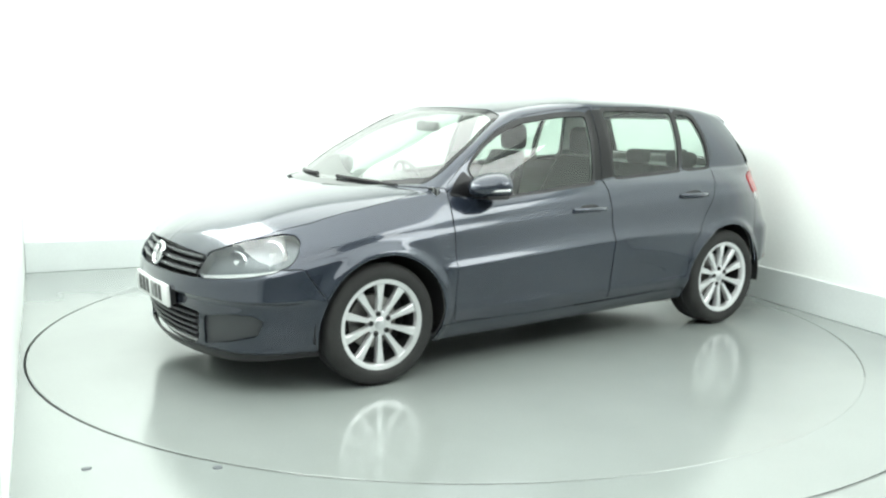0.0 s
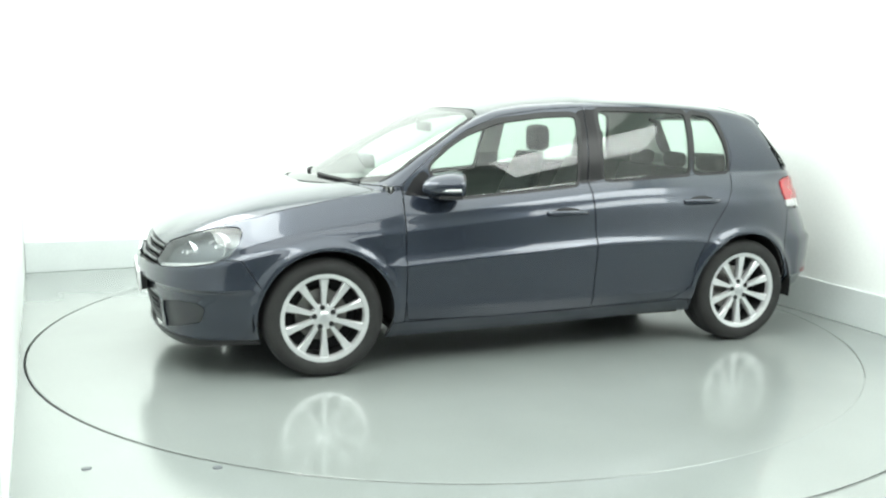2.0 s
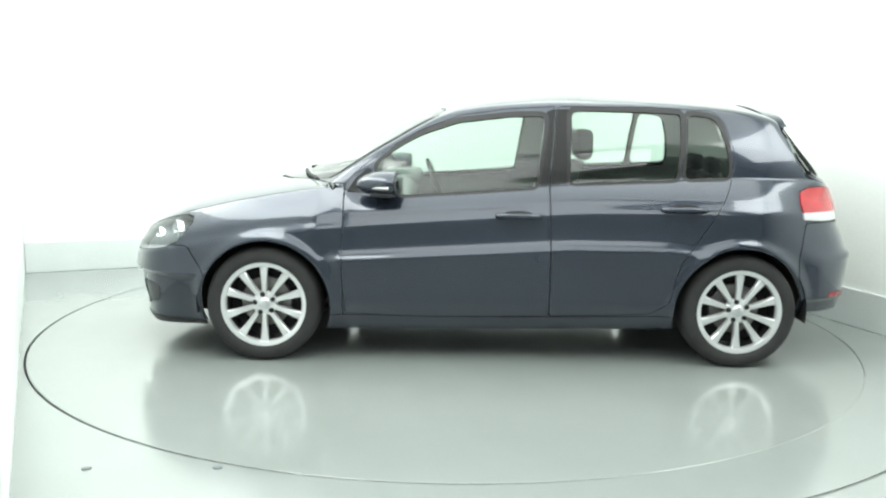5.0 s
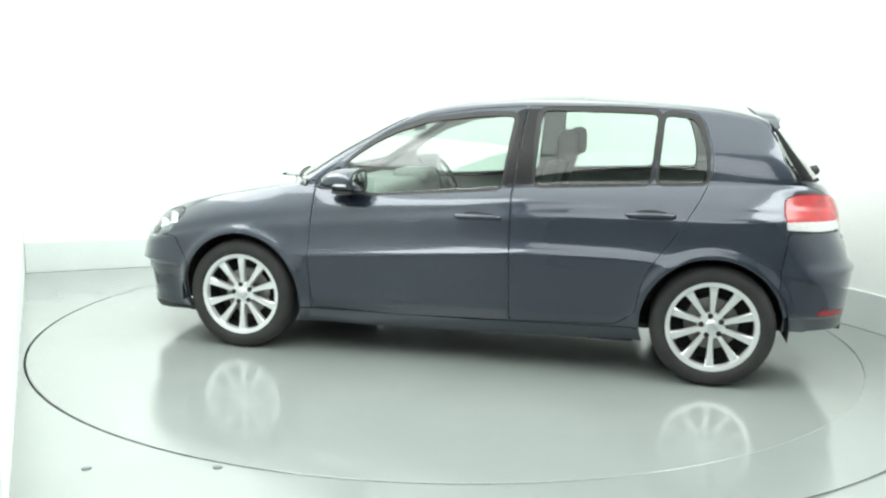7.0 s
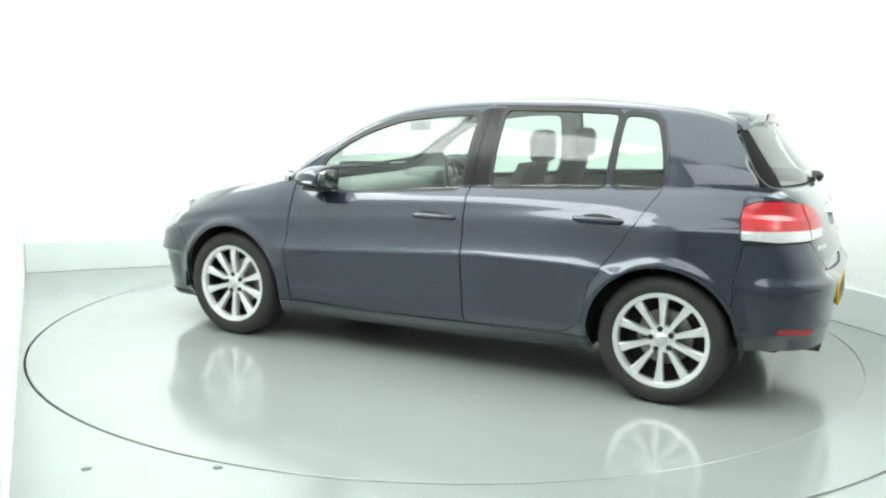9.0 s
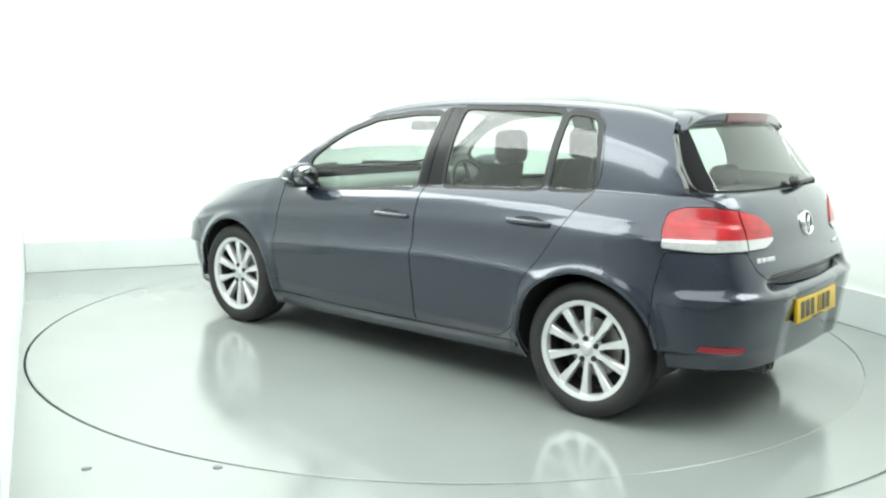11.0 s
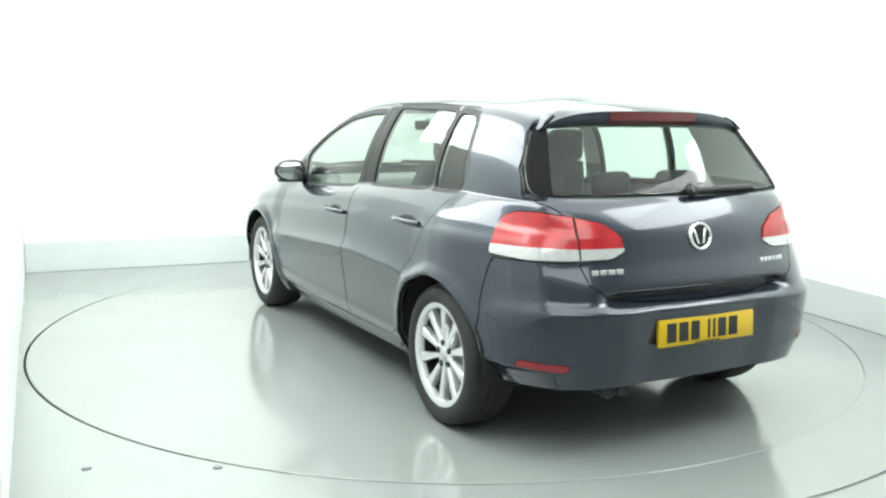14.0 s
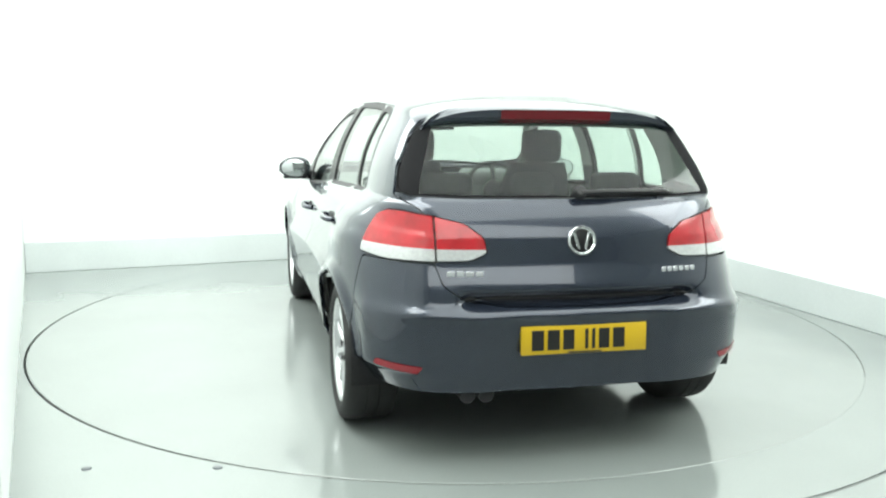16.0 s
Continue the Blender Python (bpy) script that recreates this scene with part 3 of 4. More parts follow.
BUMPER_R = [(-1.55, 0), (-1.60, .40), (-1.60, .62), (-1.63, .80), (-3, .80), (-3, 0)]
REFLECTOR_R = [(.625, .406), (.785, .419), (.795, .393), (.645, .376)]

on_side = lambda v: (v[:, 1] > .45) & (v[:, 0] < 1.2) & (v[:, 0] > -1.7)
is_front = lambda v: v[:, 0] > 1.5
is_rear = lambda v: v[:, 0] < -1.45
OX, OY = -.2949, .0330


def hatch_edge(v):
    """The wider black border up the sides of the rear window."""
    return .615 - .36 * (v[:, 2] - 1.05) - v[:, 1]


def build_car():
    car = tagged(new("car"), "dark blue-grey metallic five-door hatchback with silver multi-spoke alloy wheels", "car")
    v, tri, n = car_skin()
    skin = (v, n, tri)
    # wheel openings
    arches = []
    for ax in (1.279, -1.279):
        hole, skin = cut(skin, np.where(skin[0][:, 1] > .4, np.hypot(skin[0][:, 0] - ax, skin[0][:, 2] - .315) - .352, .1))
        arches.append(hole)
    rough = skin
    # lamps and openings first
    head, skin = take(skin, seen_from(NOSE_S, Z, HEAD_LAMP, is_front))
    tail, skin = take(skin, seen_from(TAIL_S, Z, TAIL_LAMP, is_rear))
    grille, skin = take(skin, seen_from(Y, Z, GRILLE, lambda v: v[:, 0] > 1.9), .001)
    intake, skin = take(skin, seen_from(Y, Z, INTAKE, lambda v: v[:, 0] > 1.9), .001)
    fog, skin = take(skin, seen_from(Y, Z, FOG_BAY, lambda v: v[:, 0] > 1.8), .001)
    reflex, skin = take(skin, seen_from(Y, Z, REFLECTOR_R, lambda v: v[:, 0] < -1.7, .006), .001)
    screen, skin = take(skin, seen_from(Y, Z, SCREEN_OUT, lambda v: (v[:, 0] > .1) & (v[:, 0] < 1.3), .04), .002)
    hatch, skin = take(skin, seen_from(Y, Z, TAILGATE, lambda v: v[:, 0] < -1.47))
    hatch_glass, hatch = take(hatch, seen_from(Y, Z, HATCH_GLASS, None, .04), .002)
    panes = {}
    door_f, skin = take(skin, seen_from(X, Z, DOOR_FRONT, on_side, .02), .0018)
    door_r, skin = take(skin, seen_from(X, Z, DOOR_REAR, on_side, .02), .0018)
    bumper_f, skin = take(skin, seen_from(X, Z, BUMPER_F, lambda v: v[:, 0] > 1.5))
    bumper_r, skin = take(skin, seen_from(X, Z, BUMPER_R, lambda v: v[:, 0] < -1.5))
    bonnet, skin = take(skin, seen_from(X, Y, BONNET_OUT, lambda v: (v[:, 0] > .9) & (v[:, 2] > .6)))
    sill, skin = take(skin, lambda v: np.maximum(v[:, 2] - .262 - .02 * np.clip(-v[:, 0], 0, 1), np.abs(v[:, 0]) - .96))
    wing, skin = take(skin, lambda v: np.maximum(.862 - v[:, 0], v[:, 2] - (.93 - 1.2 * (np.maximum(v[:, 0], .86) - 2.0) * 0 + .04)))
    both("body_shell", skin, PAINT, car)
    both("bonnet", bonnet, PAINT, car)
    lip, bumper_f = take(bumper_f, lambda v: v[:, 2] - .208, .001)
    bumper = both("front_bumper", bumper_f, PAINT, car)
    both("bumper_lip", push(lip, .004), BLACK, bumper, "black lower bumper lip")
    bumper_back = both("rear_bumper", bumper_r, PAINT, car)
    fin, hatch = cut(hatch, np.maximum(np.maximum(1.052 - hatch[0][:, 2], hatch[0][:, 2] - 1.27), .58 - hatch[0][:, 1]))
    gate = both("tailgate", hatch, PAINT, car)
    panel("window_fin", fin, MATTE, gate, "black trim beside the rear window")
    panel("window_fin", flipped(fin), MATTE, gate, "black trim beside the rear window")
    frit, screen = cut(screen, np.minimum(-.020 - seen_from(Y, Z, SCREEN_OUT, None, .04)(screen[0]), screen[0][:, 2] - .975 - .05 * np.clip((screen[0][:, 1] - .35) / .35, 0, 1)))
    frit_rear, hatch_glass = cut(hatch_glass, np.minimum(-.012 - seen_from(Y, Z, HATCH_GLASS, None, .04)(hatch_glass[0]), hatch_edge(hatch_glass[0])))
    front_glass = both("windscreen", screen, SCREENGLASS, car, "clear glass windscreen", 0)
    both("screen_border", frit, FRIT, front_glass, "black windscreen border", 0)
    edge = lambda v: np.interp(v[:, 2], (.985, 1.063, 1.205, 1.338), (.70, .715, .655, .562))
    moulding = cut(frit, np.maximum(edge(frit[0]) - .024 - frit[0][:, 1], frit[0][:, 2] - 1.325))[0]
    panel("screen_moulding", push(moulding, .003), SEAL, front_glass, "black rubber windscreen moulding", .006)
    panel("screen_moulding", push(flipped(moulding), .003), SEAL, front_glass, "black rubber windscreen moulding", .006)
    rear_glass = both("rear_window", hatch_glass, REARGLASS, gate, "clear glass rear window", 0)
    both("window_border", frit_rear, MATTE, rear_glass, "black rear window border", 0)
    for mirror_it in (False, True):
        s = flipped if mirror_it else (lambda k: k)
        panel("front_wing", s(wing), PAINT, car)
        panel("sill", s(sill), PAINT, car)
        for door, name, shapes in ((door_f, "front_door", (GLASS_FRONT,)), (door_r, "rear_door", (GLASS_REAR, GLASS_QUARTER))):
            rest, glass = door, []
            seals = []
            for shape in shapes:
                g = seen_from(X, Z, shape, None, .03)
                pane, rest = take(rest, g, 0)
                strip, rest = cut(rest, g(rest[0]) - .016 - .012 * np.clip((rest[0][:, 2] - 1.1) / .15, 0, 1))
                glass.append(pane), seals.append(strip)
            extra = []
            for shape in ((SAIL, PILLAR_B) if name == "front_door" else (PILLAR_B,)):
                bit, rest = take(rest, seen_from(X, Z, shape, None, .01), .0)
                extra.append(bit)
            ob = panel(name, s(rest), PAINT, car)
            for pane in glass:
                panel("window_glass", s(push(pane, -.006)), GLASS, ob, "clear tinted side glass", 0)
            panel("window_seal", s(merge(*seals)), SEAL, ob, "black rubber window surround")
            for bit in extra:
                panel("pillar_trim", s(push(bit, .001)), GLOSSBLACK, ob, "gloss black pillar trim")
            door_handle(ob, -1 if mirror_it else 1, -.075 if name == "front_door" else -.96, .822 if name == "front_door" else .869, v)
        lamp = panel("headlamp", s(push(head, -.001)), LENS, car, "clear almond-shaped headlamp", 0)
        head_inside(lamp, s, head)
        tail_lamp(car, gate, s, tail)
        panel("fog_bay", s(push(fog, -.012)), PLASTIC, bumper, "black plastic fog lamp bay", .0)
        panel("fog_rim", s(ring_of(fog, .012)), PAINT, bumper, hem=0)
        panel("reflector", s(push(reflex, .002)), REFLEX, bumper_back, "red rear reflector strip")
    # dark lining behind the panels, with the glass left open
    lining = rough
    for shape in (GLASS_FRONT, GLASS_REAR, GLASS_QUARTER):
        lining = cut(lining, seen_from(X, Z, shape, on_side, .03)(lining[0]) - .01)[1]
    lining = cut(lining, seen_from(Y, Z, SCREEN_OUT, lambda v: (v[:, 0] > .1) & (v[:, 0] < 1.3), .04)(lining[0]) + .01)[1]
    lining = cut(lining, seen_from(Y, Z, HATCH_GLASS, is_rear, .04)(lining[0]) + .01)[1]
    lining = cut(lining, seen_from(NOSE_S, Z, HEAD_LAMP, is_front)(lining[0]))[1]
    lining = cut(lining, seen_from(Y, Z, GRILLE, lambda v: v[:, 0] > 1.9)(lining[0]))[1]
    lining = cut(lining, seen_from(Y, Z, INTAKE, lambda v: v[:, 0] > 1.9)(lining[0]))[1]
    upper, lower = cut(lining, 1.07 - lining[0][:, 2])
    both("roof_lining", push(upper, -.03), LINER, car, "pale roof and pillar lining", 0)
    both("inner_panel", push(lower, -.028), TRIM, car, "dark cabin side trim", 0)
    grille_bars(car, v)
    plates(bumper, bumper_back)
    gate_details(gate, car, v)
    underside(car)
    cabin(car)
    for side in (1, -1):
        door_mirror(car, side)
        wipers(car, side)
    wheel = build_wheel(car)
    first = True
    for x, y in ((1.289, .762), (-1.289, .758), (1.289, -.762), (-1.289, -.758)):
        m = pose(x, y, .313) if y > 0 else pose(x, y, .313, 0, 0, 180)
        if first:
            wheel.matrix_basis, first = m, False
        else:
            copy_thing(wheel, m).parent = car
    return car


def ring_of(skin, depth):
    """The return wall of a recess, from the rim of a cut-out inwards."""
    v, n, tri = skin
    e = np.concatenate((tri[:, :2], tri[:, 1:], tri[:, [2, 0]]))
    _, first, count = np.unique(np.sort(e, axis=1), axis=0, return_index=True, return_counts=True)
    rim = e[first[count == 1]]
    a, b = rim[:, 0], rim[:, 1]
    vs = np.concatenate((v[a], v[b], v[b] - n[b] * depth, v[a] - n[a] * depth))
    k = len(a)
    i = np.arange(k)
    t = np.concatenate((np.stack((i, i + k, i + 2 * k), 1), np.stack((i, i + 2 * k, i + 3 * k), 1)))
    fn = np.cross(v[b] - v[a], -n[a])
    fn /= np.maximum(np.linalg.norm(fn, axis=1), 1e-9)[:, None]
    return vs, np.concatenate((fn, fn, fn, fn)), t


def on_skin(v, x=None, y=None, z=None, rear=False):
    """The height of the skin over a point: y at (x, z), or x at (y, z) of the nose or the tail."""
    if y is None:
        m = v[:, 1] > .4
        d = (v[m, 0] - x) ** 2 + (v[m, 2] - z) ** 2
        return float(v[m][np.argmin(d), 1])
    m = (v[:, 0] < -1.3) if rear else (v[:, 0] > 1.3)
    d = (v[m, 1] - abs(y)) ** 2 + (v[m, 2] - z) ** 2
    return float(v[m][np.argmin(d), 0])


def door_handle(door, side, x, z, v):
    y = on_skin(v, x=x, z=z)
    bm = bmesh.new()
    lathe(bm, [(0, 0), (.5, .0), (.8, .12), (1, .3), (1.0, .42)], 24)
    bmesh.ops.transform(bm, matrix=Matrix.Translation((x, side * (y + .001), z - .010)) @ Matrix.Diagonal((.098, side * .012, .036, 1)) @ Matrix.Rotation(radians(90), 4, "X"), verts=bm.verts)
    part("handle_cup", bm, BLACK, door, "dark recess behind the handle")
    bm = bmesh.new()
    tube(bm, [(x - .115, side * (y + .004), z - .002), (x - .10, side * (y + .026), z), (x - .04, side * (y + .040), z + .002), (x + .04, side * (y + .040), z + .002), (x + .10, side * (y + .026), z), (x + .115, side * (y + .004), z - .002)], .013, 12)
    bmesh.ops.recalc_face_normals(bm, faces=bm.faces)
    part("handle_bar", bm, PAINT, door, "body-coloured pull handle")


def head_inside(lamp, s, head):
    # the tray is the lens outline set back, with a bright round bowl and a narrower one
    tray = push(head, -.05)
    foot = lambda v: v[:, 2] - (.583 + .085 * (v[:, 1] - v[:, 0] + 1.54))
    panel("lamp_tray", s(tray), BEZEL, lamp, "dark grey lamp housing", 0)
    panel("indicator_strip", s(cut(push(head, -.022), foot(head[0]))[0]), CLEAR, lamp, "pale indicator strip along the foot", .012)
    panel("lamp_side", s(ring_of(push(head, -.004), .05)), BEZEL, lamp, "dark lamp edge", 0)
    sgn = -1 if s(head)[0][:, 1].mean() < 0 else 1
    for name, x, y, z, r in (("main_reflector", 1.80, .70, .675, .068), ("inner_reflector", 1.93, .585, .635, .052)):
        bm = bmesh.new()
        lathe(bm, [(0, -.05), (.25 * r, -.049), (.6 * r, -.035), (.9 * r, -.012), (r, .004), (1.06 * r, .0), (1.06 * r, -.03)], 32)
        m = Matrix.Translation((x, y * sgn, z)) @ Vector((1, .55 * sgn, .12)).to_track_quat("Z", "Y").to_matrix().to_4x4()
        bmesh.ops.transform(bm, matrix=m, verts=bm.verts)
        part(name, bm, REFLECTOR, lamp, "bright round lamp reflector")
        bm = bmesh.new()
        lathe(bm, [(0, .012), (.012, .008), (.016, -.01), (.016, -.04)], 16)
        bmesh.ops.transform(bm, matrix=m, verts=bm.verts)
        part("bulb", bm, CHROME, lamp)


def tail_lamp(car, gate, s, tail):
    low, high = cut(tail, tail[0][:, 2] - .853)
    lo_out = cut(low, .574 - low[0][:, 1])[0]
    lo_in = cut(low, low[0][:, 1] - .566)[0]
    hi_out = cut(high, .574 - high[0][:, 1])[0]
    hi_in = cut(high, high[0][:, 1] - .566)[0]
    outer = panel("tail_lamp", s(push(hi_out, .006)), RED, car, "red and clear tail lamp on the wing")
    panel("clear_lens", s(push(lo_out, .006)), CLEAR, outer, "clear lower lens strip")
    inner = panel("boot_lamp", s(push(hi_in, .006)), RED, gate, "red and clear lamp on the tailgate")
    panel("clear_lens", s(push(lo_in, .006)), CLEAR, inner, "clear lower lens strip")


def grille_bars(car, v):
    back = boxed(1.90, 1.93, -.46, .46, .54, .69, .004)
    grille = part("grille", back, BLACK, car, "black front grille with dark slats")

    def bar(z, half, depth, high, mat, parent, name, off=.02):
        bm = bmesh.new()
        n = 24
        rings = []
        for i in range(n + 1):
            y = -half + 2 * half * i / n
            x = float(NOSE(z)) - .11 * (y / .6) ** 2 - off
            rings.append([bm.verts.new((x + dx, y, z + dz)) for dx, dz in ((-depth, -high), (-.004, -high), (0, -high * .5), (0, high * .5), (-.004, high), (-depth, high))])
        for a, b in zip(rings, rings[1:]):
            for k in range(6):
                bm.faces.new((a[k], a[(k + 1) % 6], b[(k + 1) % 6], b[k]))
        bm.faces.new(rings[0]), bm.faces.new(rings[-1][::-1])
        bmesh.ops.recalc_face_normals(bm, faces=bm.faces)
        return part(name, bm, mat, parent)
    for z, h in ((.578, .43), (.612, .43), (.646, .42)):
        bar(z, h, .04, .008, SLAT, grille, "slat", .012)
    lower = part("lower_intake", boxed(1.93, 1.95, -.43, .43, .18, .41, .004), BLACK, car, "black lower air intake with slats")
    for z, h in ((.225, .35), (.258, .36), (.291, .37), (.324, .38), (.357, .39)):
        bar(z, h, .05, .007, PLASTIC, lower, "slat", .030)
    bm = bmesh.new()
    lathe(bm, [(.050, 0), (.050, .010), (.053, .014), (.060, .014), (.064, .010), (.064, 0)], 40)
    m = Matrix.Translation((on_skin(v, y=0, z=.615) - .004, 0, .615)) @ Vector((1, 0, .35)).to_track_quat("Z", "Y").to_matrix().to_4x4()
    bmesh.ops.transform(bm, matrix=m, verts=bm.verts)
    badge = part("badge_ring", bm, CHROME, grille, "round chrome badge ring")
    badge_face(badge, m)


def badge_face(badge, m):
    bm = bmesh.new()
    lathe(bm, [(0, .006), (.045, .006), (.051, .003), (.051, 0)], 32)
    bmesh.ops.transform(bm, matrix=m, verts=bm.verts)
    part("badge_disc", bm, GLOSSBLACK, badge, "dark badge centre")
    for dx, a in ((-.022, 16), (.022, -16)):
        bm = boxed(-.006, .006, -.034, .034, .004, .011, .002, 1)
        bmesh.ops.transform(bm, matrix=m @ Matrix.Translation((dx, 0, 0)) @ Matrix.Rotation(radians(a), 4, "Z"), verts=bm.verts)
        part("badge_bar", bm, CHROME, badge, "plain chrome bar")


def plates(front, rear):
    # number plates carry plain bars in place of the characters
    for x, z, tilt, mat, parent, label, turn in ((-2.011, .511, 4, YELLOW, rear, "yellow rear number plate with black bars", 180), (2.166, .435, -3, WHITEPLATE, front, "white front number plate with black bars", 0)):
        m = pose(x, 0, z, 0, tilt if turn else -tilt, 0) @ Matrix.Rotation(radians(turn), 4, "Z")
        bm = boxed(-.012, .004, -.26, .26, -.0555, .0555, .003, 2)
        bmesh.ops.transform(bm, matrix=m, verts=bm.verts)
        plate = part("number_plate", bm, mat, parent, label)
        bm = boxed(-.045, -.011, -.25, .25, -.048, .048, .004, 1)
        bmesh.ops.transform(bm, matrix=m, verts=bm.verts)
        part("plate_holder", bm, BLACK, plate, "black plate backing")
        widths = [.05, .045, .014, .014, 0, .046, .05, .05]
        y = .167
        for w in widths:
            if not w:
                y -= .03
                continue
            bm = boxed(.003, .0055, y - w, y, -.0395, .0395, .001, 1)
            bmesh.ops.transform(bm, matrix=m, verts=bm.verts)
            part("character_bar", bm, INK, plate)
            y -= w + .0145
        if turn:
            bm = boxed(.003, .0055, -.07, .07, -.053, -.047, .0005, 1)
            bmesh.ops.transform(bm, matrix=m, verts=bm.verts)
            part("maker_strip", bm, INK, plate)


def gate_details(gate, car, v):
    x = on_skin(v, y=0, z=.882, rear=True)
    m = Matrix.Translation((x + .004, -.004, .882)) @ Vector((-1, 0, .22)).to_track_quat("Z", "Y").to_matrix().to_4x4()
    bm = bmesh.new()
    lathe(bm, [(.046, 0), (.046, .012), (.050, .016), (.056, .016), (.060, .011), (.060, 0)], 40)
    bmesh.ops.transform(bm, matrix=m, verts=bm.verts)
    badge = part("badge_ring", bm, CHROME, gate, "round chrome badge ring")
    badge_face(badge, m)
    # plain chrome bars where the maker's lettering sits
    for y0, w, k in ((.535, .029, 4), (-.345, .020, 6)):
        for i in range(k):
            y = y0 - i * (w + .007)
            xs = on_skin(v, y=y - w / 2, z=.764, rear=True)
            bm = boxed(-.003, .003, -w / 2, w / 2, -.010, .010, .002, 1)
            slope = .18 if y > 0 else -.12
            bmesh.ops.transform(bm, matrix=pose(xs - .002, y - w / 2, .764, 0, 8, -math.degrees(slope)), verts=bm.verts)
            part("letter_bar", bm, SATIN, gate, "plain chrome bar")
    # black bar along the tailgate's lower recess, standing for the shadow in it
    bm = bmesh.new()
    tube(bm, [(on_skin(v, y=y, z=.668, rear=True) + .012, y, .664) for y in np.linspace(-.47, .47, 17)], .013, 8)
    part("grip_shade", bm, BLACK, gate, "dark bar for the shade in the grip recess")
    # roof spoiler with the high brake lamp
    bm = bmesh.new()
    n, rings = 28, []
    for i in range(n + 1):
        y = -.566 + 1.132 * i / n
        k = abs(y) / .56
        xt = -1.630 + .060 * k ** 2.2
        w = min(k, 1) ** 5
        zt = 1.389 - .060 * k ** 4 - .022 * k ** 12
        xf = -1.44 - .05 * k ** 4
        zf = (1 - w) * (float(roof_z(xf, y)) - .002) + w * (zt + .012)
        zf, thick = max(zf, zt + .006), 1 - .75 * w
        rings.append([bm.verts.new(p) for p in ((xf, y, zf - .012), (xf, y, zf), (xf - .09, y, zf * .62 + zt * .38 + .006 * (1 - k ** 4)), (xt + .02, y, zt + .004), (xt, y, zt - .004), (xt + .006, y, zt - .042 * thick), (xt + .03, y, zt - .060 * thick), (-1.53, y, zt - .064 * thick))])
    for a, b in zip(rings, rings[1:]):
        for j in range(8):
            bm.faces.new((a[j], a[(j + 1) % 8], b[(j + 1) % 8], b[j]))
    bm.faces.new(rings[0]), bm.faces.new(rings[-1][::-1])
    bmesh.ops.recalc_face_normals(bm, faces=bm.faces)
    spoiler = part("roof_spoiler", bm, PAINT, gate, "body-coloured roof spoiler", smooth=50)
    bm = bmesh.new()
    rings = []
    for i in range(13):
        y = -.24 + .48 * i / 12
        k = abs(y) / .56
        xt, zt = -1.630 + .060 * k ** 2.2, 1.389 - .060 * k ** 4
        rings.append([bm.verts.new(p) for p in ((xt - .003, y, zt - .007), (xt + .003, y, zt - .043), (xt + .028, y, zt - .062), (xt + .03, y, zt - .03), (xt + .008, y, zt - .007))])
    for a, b in zip(rings, rings[1:]):
        for j in range(5):
            bm.faces.new((a[j], a[(j + 1) % 5], b[(j + 1) % 5], b[j]))
    bm.faces.new(rings[0]), bm.faces.new(rings[-1][::-1])
    bmesh.ops.recalc_face_normals(bm, faces=bm.faces)
    part("brake_lamp", bm, DEEPRED, spoiler, "dark red high brake lamp")
    # rear wiper, parked to the driver's side
    bm = bmesh.new()
    lathe(bm, [(0, .03), (.02, .03), (.028, .018), (.03, 0)], 20, m=Matrix.Translation((-1.846, -.02, 1.062)) @ Vector((-1, 0, .5)).to_track_quat("Z", "Y").to_matrix().to_4x4())
    hub = part("rear_wiper", bm, BLACK, gate, "black rear wiper")
    bm = bmesh.new()
    tube(bm, [(-1.872, -.02, 1.066), (-1.866, -.14, 1.070), (-1.838, -.28, 1.068), (-1.80, -.42, 1.064)], .011, 8)
    part("wiper_arm", bm, BLACK, hub)
    bm = bmesh.new()
    tube(bm, [(-1.850, -.05, 1.058), (-1.842, -.20, 1.060), (-1.818, -.34, 1.058), (-1.788, -.45, 1.056)], .007, 6)
    part("wiper_blade", bm, SEAL, hub)


def wipers(car, side):
    y0 = .12 if side > 0 else -.12
    bm = bmesh.new()
    pts = []
    for i in range(9):
        y = y0 + (.44 if side > 0 else -.44) * i / 8
        x = float(SCREEN(np.array(.985))) - .42 * y * y
        pts.append((x + .014, y, .993 - .03 * (y / .7) ** 2))
    tube(bm, pts, .010, 8)
    part("wiper_blade", bm, SEAL, car, "black windscreen wiper")


